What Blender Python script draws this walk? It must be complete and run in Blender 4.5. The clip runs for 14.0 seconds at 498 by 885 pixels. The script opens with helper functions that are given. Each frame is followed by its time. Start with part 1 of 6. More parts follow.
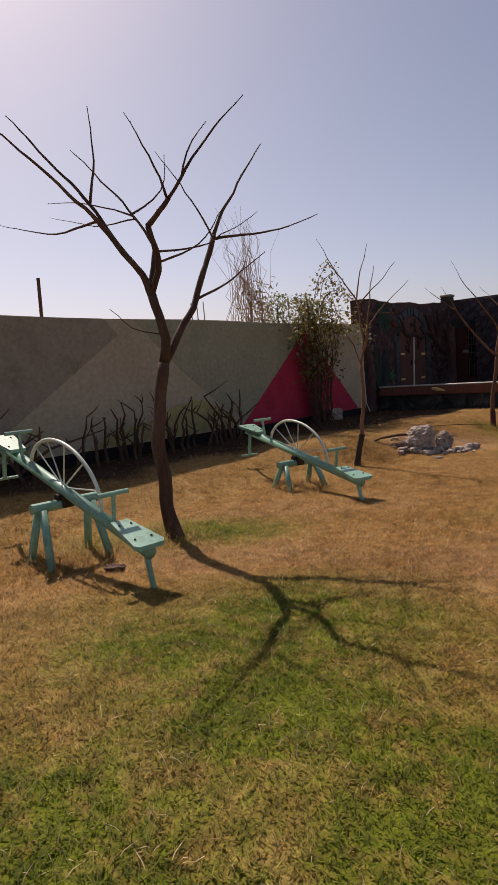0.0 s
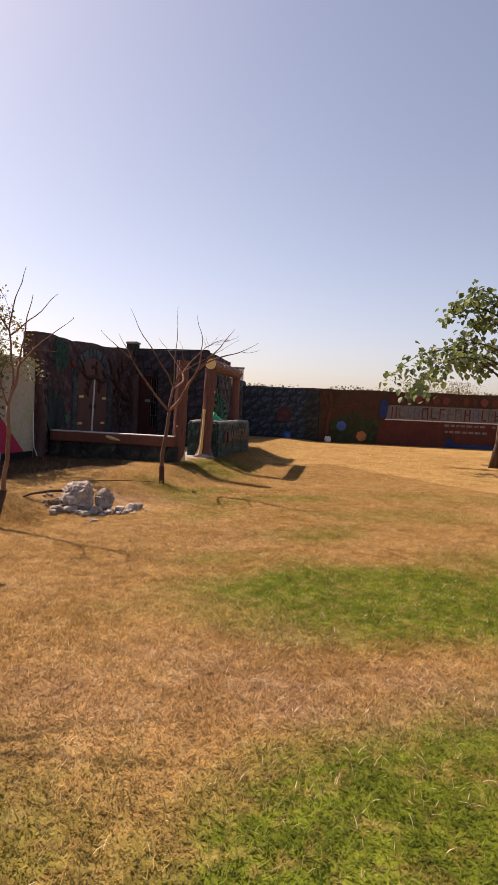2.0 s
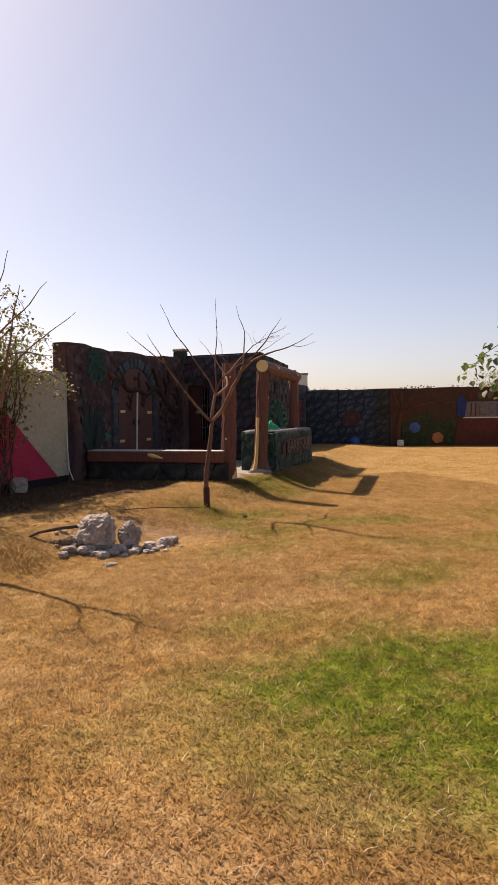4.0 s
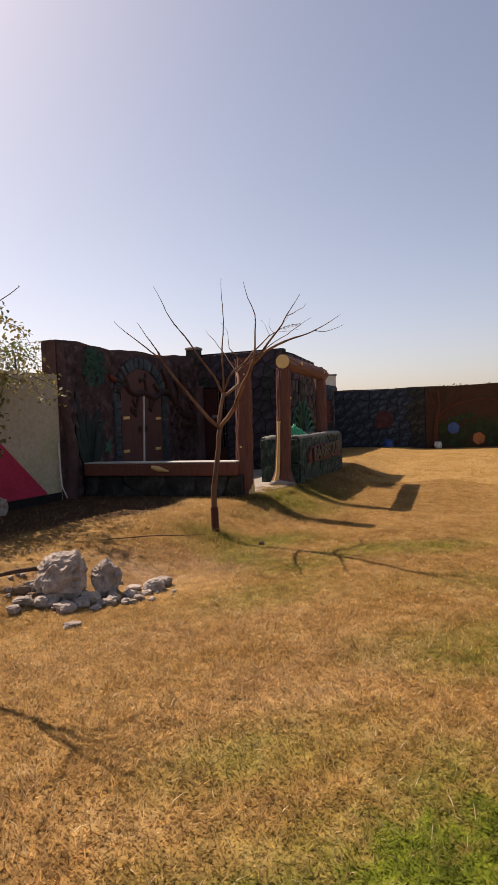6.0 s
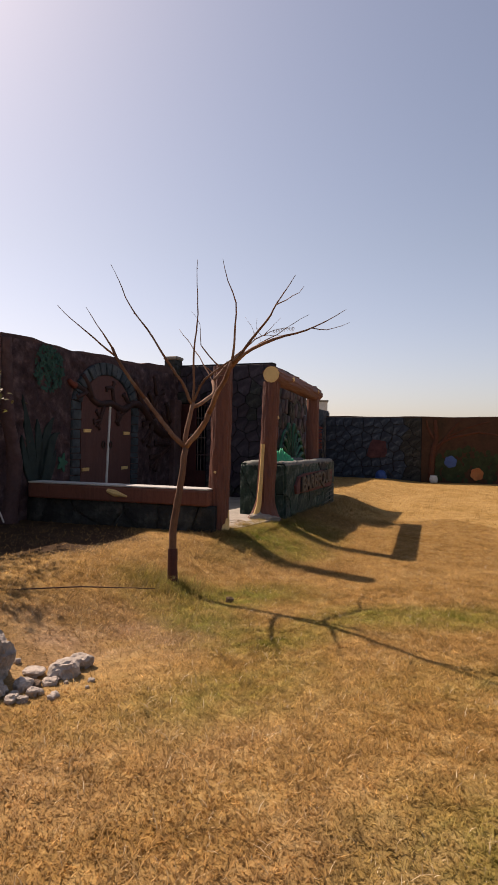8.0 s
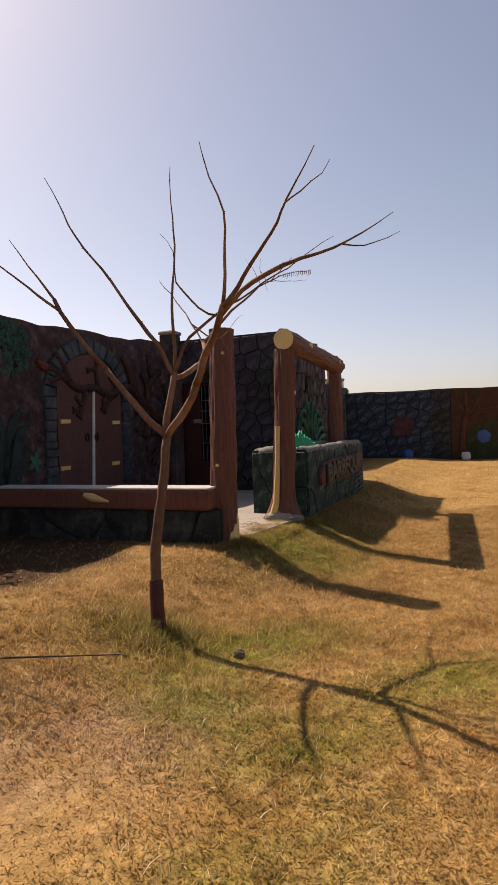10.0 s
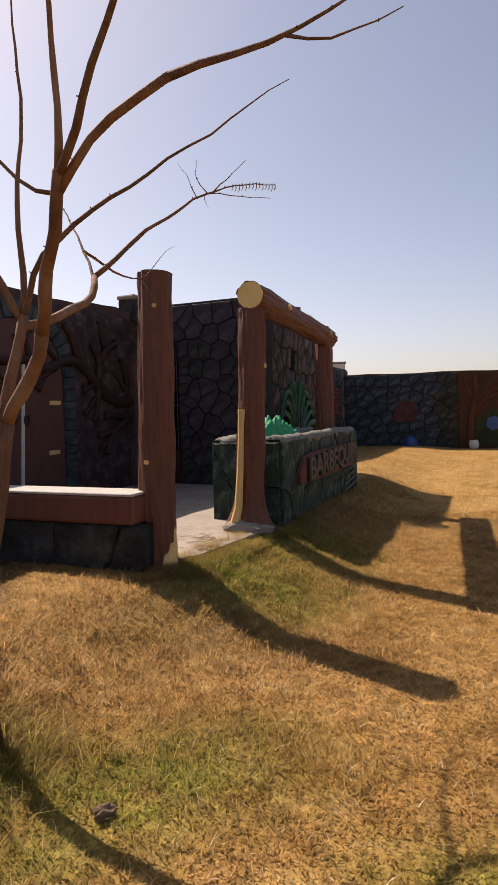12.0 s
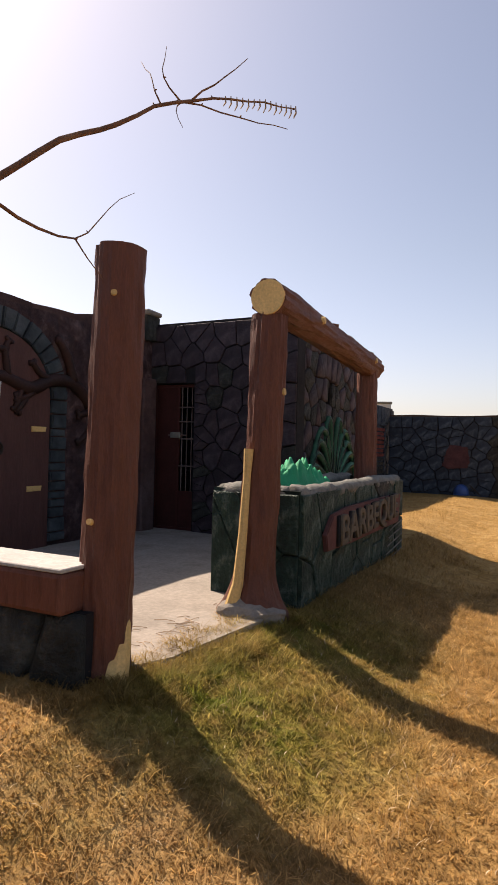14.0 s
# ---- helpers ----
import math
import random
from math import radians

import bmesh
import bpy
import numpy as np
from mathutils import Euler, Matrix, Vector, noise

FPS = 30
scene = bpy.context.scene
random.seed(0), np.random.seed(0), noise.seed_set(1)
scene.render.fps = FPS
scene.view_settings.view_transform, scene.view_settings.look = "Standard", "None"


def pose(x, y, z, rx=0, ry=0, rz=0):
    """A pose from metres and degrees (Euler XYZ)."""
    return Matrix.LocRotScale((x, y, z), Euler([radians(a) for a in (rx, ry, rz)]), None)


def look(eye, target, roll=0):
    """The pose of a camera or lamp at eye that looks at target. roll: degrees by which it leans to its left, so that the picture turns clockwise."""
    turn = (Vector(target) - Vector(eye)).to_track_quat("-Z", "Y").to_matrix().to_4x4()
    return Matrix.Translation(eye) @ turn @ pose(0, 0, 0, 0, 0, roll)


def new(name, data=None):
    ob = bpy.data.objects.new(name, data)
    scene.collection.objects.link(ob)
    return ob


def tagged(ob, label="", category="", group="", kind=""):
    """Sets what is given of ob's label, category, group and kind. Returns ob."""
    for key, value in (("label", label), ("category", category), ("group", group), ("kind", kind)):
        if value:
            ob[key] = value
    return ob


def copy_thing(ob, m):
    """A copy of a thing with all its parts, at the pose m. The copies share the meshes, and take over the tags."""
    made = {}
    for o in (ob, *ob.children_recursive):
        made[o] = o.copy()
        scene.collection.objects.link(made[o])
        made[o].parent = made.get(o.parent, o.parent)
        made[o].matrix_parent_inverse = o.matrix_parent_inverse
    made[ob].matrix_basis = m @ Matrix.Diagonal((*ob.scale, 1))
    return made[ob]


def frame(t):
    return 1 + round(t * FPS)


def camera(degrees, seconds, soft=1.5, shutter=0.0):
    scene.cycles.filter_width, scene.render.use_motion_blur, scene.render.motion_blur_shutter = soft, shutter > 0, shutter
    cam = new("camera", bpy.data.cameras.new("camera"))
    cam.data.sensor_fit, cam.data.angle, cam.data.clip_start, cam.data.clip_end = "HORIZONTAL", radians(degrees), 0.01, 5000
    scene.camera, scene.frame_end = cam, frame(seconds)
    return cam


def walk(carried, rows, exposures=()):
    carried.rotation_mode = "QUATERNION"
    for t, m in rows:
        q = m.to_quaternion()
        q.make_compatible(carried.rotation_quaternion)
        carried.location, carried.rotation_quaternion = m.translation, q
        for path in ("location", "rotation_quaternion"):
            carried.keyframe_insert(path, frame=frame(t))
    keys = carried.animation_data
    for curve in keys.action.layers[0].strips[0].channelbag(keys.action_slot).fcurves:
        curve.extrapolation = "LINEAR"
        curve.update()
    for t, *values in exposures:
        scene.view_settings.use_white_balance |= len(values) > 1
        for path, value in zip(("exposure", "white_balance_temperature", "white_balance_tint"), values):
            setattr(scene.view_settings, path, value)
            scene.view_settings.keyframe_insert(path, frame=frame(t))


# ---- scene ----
cam = camera(44.2, 14.0)
PATH = [
    (0, (0.192, 0.377, 1.375), (0.169, 2.365, 1.152), -4.1),
    (0.5, (0.272, 0.66, 1.349), (0.745, 2.596, 1.174), 1.3),
    (1, (0.501, 0.846, 1.415), (1.578, 2.527, 1.296), -1.7),
    (1.5, (0.772, 1.058, 1.502), (1.757, 2.796, 1.401), -0.8),
    (2, (0.957, 1.369, 1.509), (1.878, 3.141, 1.395), 2.5),
    (2.5, (1.225, 1.68, 1.537), (2.124, 3.464, 1.438), -1.4),
    (3, (1.609, 2.157, 1.48), (2.385, 3.999, 1.424), -3.4),
    (3.2, (1.687, 2.284, 1.47), (2.44, 4.136, 1.421), -2.1),
    (5.3, (2.424, 3.995, 1.485), (3.116, 5.865, 1.329), -0.6),
    (5.5, (2.507, 4.098, 1.458), (3.175, 5.977, 1.31), -2.1),
    (6, (2.734, 4.476, 1.463), (3.36, 6.374, 1.39), -2.2),
    (6.5, (2.89, 4.88, 1.433), (3.549, 6.768, 1.399), 1.8),
    (7, (3.042, 5.235, 1.443), (3.727, 7.114, 1.379), -1.4),
    (7.5, (3.233, 5.626, 1.464), (3.874, 7.52, 1.401), -0.9),
    (8, (3.408, 6.026, 1.435), (4.071, 7.913, 1.436), 0.9),
    (8.2, (3.455, 6.149, 1.437), (4.129, 8.031, 1.393), 1.0),
    (10.3, (4.236, 7.985, 1.41), (4.849, 9.888, 1.361), -2.4),
    (10.5, (4.344, 8.12, 1.405), (4.969, 10.019, 1.344), -2.3),
    (11, (4.575, 8.551, 1.376), (5.347, 10.395, 1.315), 1.4),
    (11.5, (4.84, 8.891, 1.363), (5.594, 10.743, 1.318), -2.8),
    (12, (5.07, 9.33, 1.395), (5.672, 11.235, 1.295), -1.5),
    (12.5, (5.278, 9.73, 1.407), (5.835, 11.647, 1.282), 0.7),
    (13, (5.509, 10.153, 1.409), (6.12, 12.055, 1.306), -0.5),
    (13.5, (5.69, 10.469, 1.401), (6.099, 12.427, 1.411), 0.1),
    (14, (5.76, 10.736, 1.431), (6.231, 12.68, 1.447), 1.3),
]
EXPOSURES = [(0.0, -0.08, 7200, 25), (0.5, 0.15, 7250, 25), (1.0, 0.42, 7250, 25), (2.0, 0.6, 7450, 25), (3.0, 0.65, 7450, 24), (6.0, 0.4, 7550, 22), (11.5, 0.5, 7550, 21.5), (13.0, 0.62, 7600, 21.5), (14.0, 0.7, 7500, 20.5)]
walk(cam, [(t, look(eye, target, roll)) for t, eye, target, roll in PATH], EXPOSURES)

# ---- world, sun, exposure ----
SUN_EL, SUN_AZ = radians(48.0), math.atan2(-0.466, 0.885)
world = bpy.data.worlds.new("world")
scene.world = world
world.use_nodes = True
wn = world.node_tree
sky = wn.nodes.new("ShaderNodeTexSky")
sky.sky_type, sky.sun_disc, sky.sun_elevation, sky.sun_rotation = "NISHITA", False, SUN_EL, SUN_AZ
sky.air_density, sky.dust_density, sky.ozone_density, sky.altitude = 1.05, 1.5, 1.05, 200
# a paler, cooler haze low over the horizon
up = wn.nodes.new("ShaderNodeSeparateXYZ")
wn.links.new(wn.nodes.new("ShaderNodeTexCoord").outputs["Generated"], up.inputs[0])
low_ramp = wn.nodes.new("ShaderNodeValToRGB")
low_ramp.color_ramp.elements[0].position, low_ramp.color_ramp.elements[0].color = 0.0, (0.98, 0.98, 1.12, 1)
low_ramp.color_ramp.elements[1].position, low_ramp.color_ramp.elements[1].color = 0.3, (1, 1, 1, 1)
wn.links.new(up.outputs["Z"], low_ramp.inputs[0])
haze = wn.nodes.new("ShaderNodeMix")
haze.data_type, haze.blend_type = "RGBA", "MULTIPLY"
haze.inputs[0].default_value = 1.0
wn.links.new(sky.outputs[0], haze.inputs[6])
wn.links.new(low_ramp.outputs[0], haze.inputs[7])
pale = wn.nodes.new("ShaderNodeHueSaturation")
pale.inputs["Saturation"].default_value, pale.inputs["Value"].default_value = 0.92, 1.03
wn.links.new(haze.outputs[2], pale.inputs["Color"])
wn.links.new(pale.outputs[0], wn.nodes["Background"].inputs[0])
wn.nodes["Background"].inputs[1].default_value = 0.092
sun = new("sun", bpy.data.lights.new("sun", "SUN"))
sun.data.energy, sun.data.angle, sun.data.color = 4.8, radians(0.55), (1.0, 0.93, 0.82)
sun.matrix_world = look((math.sin(SUN_AZ) * 60 * math.cos(SUN_EL), math.cos(SUN_AZ) * 60 * math.cos(SUN_EL), 60 * math.sin(SUN_EL)), (0, 0, 0))
scene.view_settings.exposure = 0.0

# ---- the line of the boundary wall: s along it, d out from it into the garden ----
P0, U, N = Vector((2.95, 15.45)), Vector((0.645, 0.7642)), Vector((0.7642, -0.645))
WALL_ANGLE = math.degrees(math.atan2(U.y, U.x))


def at(s, d, z=0.0):
    p = P0 + U * s + N * d
    return Vector((p.x, p.y, z))


def on_wall(s, d, z=0.0, turn=0.0):
    """Local x runs along the wall, local y away from the garden, z up."""
    p = at(s, d, z)
    return pose(p.x, p.y, p.z, 0, 0, WALL_ANGLE + turn)


def sm(a, b, x):
    t = np.clip((x - a) / (b - a), 0, 1)
    return t * t * (3 - 2 * t)


def ground_z(x, y):
    x, y = np.asarray(x, float), np.asarray(y, float)
    s, d = (x - P0.x) * U.x + (y - P0.y) * U.y, (x - P0.x) * N.x + (y - P0.y) * N.y
    shift = 0.6 * sm(-0.6, 1.2, s) * (1 - sm(7.0, 9.5, s)) - 1.3 * (1 - sm(-7.0, -3.4, s))
    bank = 0.30 * (1 - sm(2.7 + shift, 4.0 + shift, d)) * sm(-26, -10, s) * (1 - 0.6 * sm(8, 14, s))
    ripple = 0.012 * np.sin(x * 1.7 + 0.6 * y) * np.sin(y * 1.3 - 0.4 * x)
    return -0.08 + bank + ripple * (np.abs(x) < 40)


def gz(x, y):
    return float(ground_z(x, y))


# ---- materials ----
def nt(name):
    m = bpy.data.materials.new(name)
    m.use_nodes = True
    return m, m.node_tree, m.node_tree.nodes["Principled BSDF"]


def node(t, kind, **values):
    n = t.nodes.new(kind)
    for k, v in values.items():
        if k in n.inputs:
            n.inputs[k].default_value = v
    return n


def coords(t):
    return t.nodes.new("ShaderNodeTexCoord").outputs["Object"]


def noise_of(t, co, scale, detail=4.0, rough=0.6, distort=0.0):
    n = node(t, "ShaderNodeTexNoise", Scale=scale, Detail=detail, Roughness=rough, Distortion=distort)
    t.links.new(co, n.inputs["Vector"])
    return n.outputs["Fac"]


def ramp(t, fac, *stops):
    r = t.nodes.new("ShaderNodeValToRGB")
    e = r.color_ramp.elements
    while len(e) < len(stops):
        e.new(0.5)
    for k, (p, c) in enumerate(stops):
        e[k].position, e[k].color = p, (*c, 1) if len(c) == 3 else c
    t.links.new(fac, r.inputs[0])
    return r.outputs[0]


def blend(t, fac, a, b, how="MIX"):
    m = t.nodes.new("ShaderNodeMix")
    m.data_type, m.blend_type = "RGBA", how
    for v, i in ((fac, 0), (a, 6), (b, 7)):
        if hasattr(v, "is_linked"):
            t.links.new(v, m.inputs[i])
        else:
            m.inputs[i].default_value = v if i == 0 else (*v, 1)
    return m.outputs[2]


def bump(t, b, height, strength=0.4, dist=0.02):
    n = node(t, "ShaderNodeBump", Strength=strength, Distance=dist)
    t.links.new(height, n.inputs["Height"])
    t.links.new(n.outputs[0], b.inputs["Normal"])


def gray(v):
    return (v, v, v)


def mottled(name, a, b, c=None, scale=3.0, rough=0.85, bumps=0.4, dist=0.01, fine=40.0, stretch=None, spec=0.3):
    """Two or three colours in large stains, with fine grain and relief."""
    m, t, p = nt(name)
    co = coords(t)
    if stretch:
        mp = t.nodes.new("ShaderNodeMapping")
        mp.inputs["Scale"].default_value = stretch
        t.links.new(co, mp.inputs["Vector"])
        co = mp.outputs[0]
    big, small = noise_of(t, co, scale, 5, 0.65), noise_of(t, co, fine, 4, 0.7)
    col = ramp(t, big, (0.32, a), (0.68, b)) if c is None else ramp(t, big, (0.3, a), (0.52, b), (0.72, c))
    col = blend(t, 0.55, col, ramp(t, small, (0.25, gray(0.55)), (0.75, gray(1.35))), "MULTIPLY")
    rnd = node(t, "ShaderNodeObjectInfo").outputs["Random"]
    col = blend(t, 1.0, col, ramp(t, rnd, (0, gray(0.8)), (1, gray(1.15))), "MULTIPLY")
    t.links.new(col, p.inputs["Base Color"])
    p.inputs["Roughness"].default_value = rough
    p.inputs["Specular IOR Level"].default_value = spec
    both = node(t, "ShaderNodeMath")
    both.operation = "ADD"
    t.links.new(big, both.inputs[0])
    t.links.new(small, both.inputs[1])
    bump(t, p, both.outputs[0], bumps, dist)
    return m


M = {}
M["brown_paint"] = mottled("brown_paint", (0.115, 0.042, 0.027), (0.155, 0.058, 0.038), (0.085, 0.03, 0.02), 2.0, 0.62, 0.5, 0.012, 26, (6, 6, 1))
M["cream_paint"] = mottled("cream_paint", (0.62, 0.42, 0.17), (0.7, 0.48, 0.2), None, 4, 0.7, 0.2, 0.004, 60)
M["white_paint"] = mottled("white_paint", (0.62, 0.6, 0.55), (0.72, 0.7, 0.66), None, 3, 0.7, 0.2, 0.004)
M["wall_white"] = mottled("wall_white", (0.40, 0.34, 0.25), (0.46, 0.41, 0.31), (0.36, 0.36, 0.20), 0.5, 0.9, 0.25, 0.006, 14)
M["wall_grey"] = mottled("wall_grey", (0.18, 0.16, 0.125), (0.27, 0.24, 0.19), (0.21, 0.175, 0.135), 1.2, 0.9, 0.3, 0.006, 14)
M["wall_red"] = mottled("wall_red", (0.32, 0.018, 0.045), (0.4, 0.028, 0.065), (0.24, 0.013, 0.033), 1.2, 0.8, 0.25, 0.005, 18)
M["cave_brown"] = mottled("cave_brown", (0.032, 0.017, 0.016), (0.075, 0.040, 0.038), (0.12, 0.078, 0.074), 1.6, 0.8, 0.8, 0.03, 12)
M["cave_root"] = mottled("cave_root", (0.022, 0.01, 0.008), (0.05, 0.02, 0.016), None, 5, 0.65, 0.6, 0.01, 22)
M["door_brown"] = mottled("door_brown", (0.075, 0.032, 0.028), (0.105, 0.046, 0.04), None, 2, 0.6, 0.4, 0.006, 18, (8, 8, 1))
M["stone_purple"] = mottled("stone_purple", (0.022, 0.016, 0.022), (0.06, 0.042, 0.05), (0.12, 0.09, 0.10), 3.0, 0.75, 0.8, 0.02, 14)
M["stone_blue"] = mottled("stone_blue", (0.010, 0.014, 0.024), (0.024, 0.036, 0.054), (0.10, 0.125, 0.15), 3.4, 0.75, 0.8, 0.02, 10)
M["stone_green"] = mottled("stone_green", (0.010, 0.024, 0.020), (0.026, 0.062, 0.048), (0.16, 0.21, 0.18), 7.0, 0.6, 1.0, 0.06, 22, (1.3, 1.3, 0.9))
M["stone_grey"] = mottled("stone_grey", (0.015, 0.016, 0.014), (0.036, 0.037, 0.033), (0.09, 0.09, 0.078), 4.5, 0.75, 1.0, 0.06, 14)
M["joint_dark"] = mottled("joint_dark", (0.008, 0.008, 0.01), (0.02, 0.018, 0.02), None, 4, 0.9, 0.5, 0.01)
M["red_wall"] = mottled("red_wall", (0.085, 0.021, 0.013), (0.12, 0.03, 0.018), (0.065, 0.016, 0.01), 0.8, 0.8, 0.3, 0.01, 10)
M["mural_brown"] = mottled("mural_brown", (0.045, 0.022, 0.013), (0.08, 0.038, 0.02), (0.03, 0.022, 0.01), 0.7, 0.85, 0.5, 0.02, 8)
M["mural_green"] = mottled("mural_green", (0.018, 0.028, 0.01), (0.04, 0.055, 0.02), None, 2, 0.8, 0.6, 0.02, 12)
M["concrete"] = mottled("concrete", (0.22, 0.195, 0.165), (0.30, 0.265, 0.225), (0.15, 0.125, 0.095), 1.4, 0.92, 0.3, 0.006, 30)
M["rock_white"] = mottled("rock_white", (0.30, 0.25, 0.21), (0.42, 0.355, 0.305), (0.2, 0.155, 0.125), 6, 0.92, 0.9, 0.02, 28)
M["mint"] = mottled("mint", (0.15, 0.34, 0.26), (0.22, 0.44, 0.34), (0.11, 0.24, 0.17), 4, 0.42, 0.2, 0.003, 40, None, 0.5)
M["mint_white"] = mottled("mint_white", (0.45, 0.55, 0.48), (0.55, 0.62, 0.55), None, 6, 0.4, 0.15, 0.002, 40, None, 0.5)
M["iron_dark"] = mottled("iron_dark", (0.02, 0.015, 0.012), (0.05, 0.03, 0.02), None, 8, 0.6, 0.4, 0.004)
M["bark"] = mottled("bark", (0.045, 0.024, 0.016), (0.09, 0.05, 0.034), (0.15, 0.10, 0.07), 6, 0.85, 0.8, 0.01, 60, (1, 1, 0.3))
M["bark_pale"] = mottled("bark_pale", (0.11, 0.052, 0.03), (0.19, 0.095, 0.055), (0.24, 0.16, 0.11), 6, 0.85, 0.8, 0.008, 60, (1, 1, 0.3))
M["twig"] = mottled("twig", (0.09, 0.055, 0.035), (0.17, 0.11, 0.07), None, 8, 0.85, 0.3, 0.003)
M["reed"] = mottled("reed", (0.3, 0.2, 0.13), (0.42, 0.3, 0.2), None, 3, 0.8, 0.2, 0.003)
M["green_cloth"] = mottled("green_cloth", (0.0, 0.22, 0.1), (0.005, 0.3, 0.14), None, 5, 0.7, 0.3, 0.004, 90)
M["relief_green"] = mottled("relief_green", (0.016, 0.08, 0.05), (0.04, 0.17, 0.105), None, 6, 0.6, 0.5, 0.008)
M["seat_grey"] = mottled("seat_grey", (0.40, 0.385, 0.36), (0.50, 0.48, 0.45), None, 3, 0.8, 0.2, 0.004)
M["stone_dusk"] = mottled("stone_dusk", (0.014, 0.011, 0.015), (0.042, 0.030, 0.038), (0.095, 0.072, 0.082), 3.5, 0.72, 0.9, 0.02, 18)
M["jamb_red"] = mottled("jamb_red", (0.06, 0.018, 0.014), (0.1, 0.03, 0.022), None, 2, 0.7, 0.3, 0.006)
M["red_dusk"] = mottled("red_dusk", (0.05, 0.02, 0.022), (0.1, 0.04, 0.042), None, 5, 0.85, 0.6, 0.01, 16)
M["joint_green"] = mottled("joint_green", (0.006, 0.012, 0.010), (0.014, 0.03, 0.023), None, 5, 0.85, 0.6, 0.01)
M["gate_red"] = mottled("gate_red", (0.045, 0.012, 0.010), (0.075, 0.02, 0.017), None, 3, 0.55, 0.3, 0.004)
M["bar_grey"] = mottled("bar_grey", (0.10, 0.07, 0.065), (0.16, 0.12, 0.11), None, 8, 0.6, 0.3, 0.003)
M["wall_sage"] = mottled("wall_sage", (0.31, 0.32, 0.22), (0.36, 0.36, 0.26), (0.27, 0.29, 0.2), 0.8, 0.9, 0.3, 0.006, 14)
M["wall_olive"] = mottled("wall_olive", (0.26, 0.24, 0.09), (0.34, 0.31, 0.15), (0.2, 0.18, 0.09), 1.4, 0.9, 0.3, 0.006, 14)
M["cave_rock"] = mottled("cave_rock", (0.026, 0.013, 0.015), (0.072, 0.040, 0.042), (0.18, 0.122, 0.122), 5.0, 0.8, 1.0, 0.03, 26)
M["soil"] = mottled("soil", (0.14, 0.09, 0.06), (0.22, 0.15, 0.1), None, 4, 0.95, 0.8, 0.02)

M["stone_rim"] = mottled("stone_rim", (0.09, 0.10, 0.085), (0.2, 0.195, 0.175), (0.06, 0.085, 0.07), 3.0, 0.85, 0.7, 0.02, 18)
M["medal_green"] = mottled("medal_green", (0.012, 0.05, 0.038), (0.03, 0.10, 0.075), None, 6, 0.7, 0.5, 0.008)
M["tar_red"] = mottled("tar_red", (0.07, 0.02, 0.014), (0.11, 0.035, 0.025), None, 5, 0.7, 0.4, 0.006)
M["field_pale"] = mottled("field_pale", (0.12, 0.10, 0.10), (0.21, 0.18, 0.17), (0.08, 0.06, 0.06), 3, 0.85, 0.4, 0.01, 12)
M["field_dark"] = mottled("field_dark", (0.08, 0.09, 0.14), (0.14, 0.14, 0.2), None, 3, 0.85, 0.3, 0.01)
M["blue_dark"] = mottled("blue_dark", (0.015, 0.03, 0.1), (0.03, 0.05, 0.16), None, 3, 0.8, 0.3, 0.01)
M["brick_red"] = mottled("brick_red", (0.14, 0.035, 0.03), (0.2, 0.055, 0.045), None, 5, 0.85, 0.5, 0.01)
M["patch_green"] = mottled("patch_green", (0.04, 0.25, 0.13), (0.07, 0.34, 0.18), None, 4, 0.8, 0.3, 0.01)
M["patch_blue"] = mottled("patch_blue", (0.2, 0.4, 0.55), (0.3, 0.5, 0.62), None, 4, 0.8, 0.3, 0.01)
M["patch_white"] = mottled("patch_white", (0.45, 0.45, 0.42), (0.6, 0.6, 0.58), None, 4, 0.8, 0.3, 0.01)
M["patch_grey"] = mottled("patch_grey", (0.2, 0.22, 0.24), (0.3, 0.3, 0.3), None, 4, 0.8, 0.3, 0.01)
M["straw"] = mottled("straw", (0.3, 0.26, 0.2), (0.42, 0.38, 0.3), None, 5, 0.95, 0.8, 0.03, 30)


def leaf_material(name, a, b):
    m, t, p = nt(name)
    r = node(t, "ShaderNodeNewGeometry").outputs["Random Per Island"]
    t.links.new(ramp(t, r, (0, a), (1, b)), p.inputs["Base Color"])
    p.inputs["Roughness"].default_value = 0.55
    tr = node(t, "ShaderNodeBsdfTranslucent")
    t.links.new(ramp(t, r, (0, tuple(1.6 * v for v in a)), (1, tuple(1.6 * v for v in b))), tr.inputs[0])
    mx = node(t, "ShaderNodeMixShader", Fac=0.3)
    t.links.new(p.outputs[0], mx.inputs[1])
    t.links.new(tr.outputs[0], mx.inputs[2])
    t.links.new(mx.outputs[0], t.nodes["Material Output"].inputs[0])
    return m


M["leaf"] = leaf_material("leaf", (0.05, 0.085, 0.025), (0.15, 0.18, 0.06))
M["leaf_dry"] = leaf_material("leaf_dry", (0.1, 0.1, 0.03), (0.2, 0.16, 0.05))
# greyed and lightened: distance haze is part of this leaf colour
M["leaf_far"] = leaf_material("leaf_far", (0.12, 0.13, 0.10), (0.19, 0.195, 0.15))


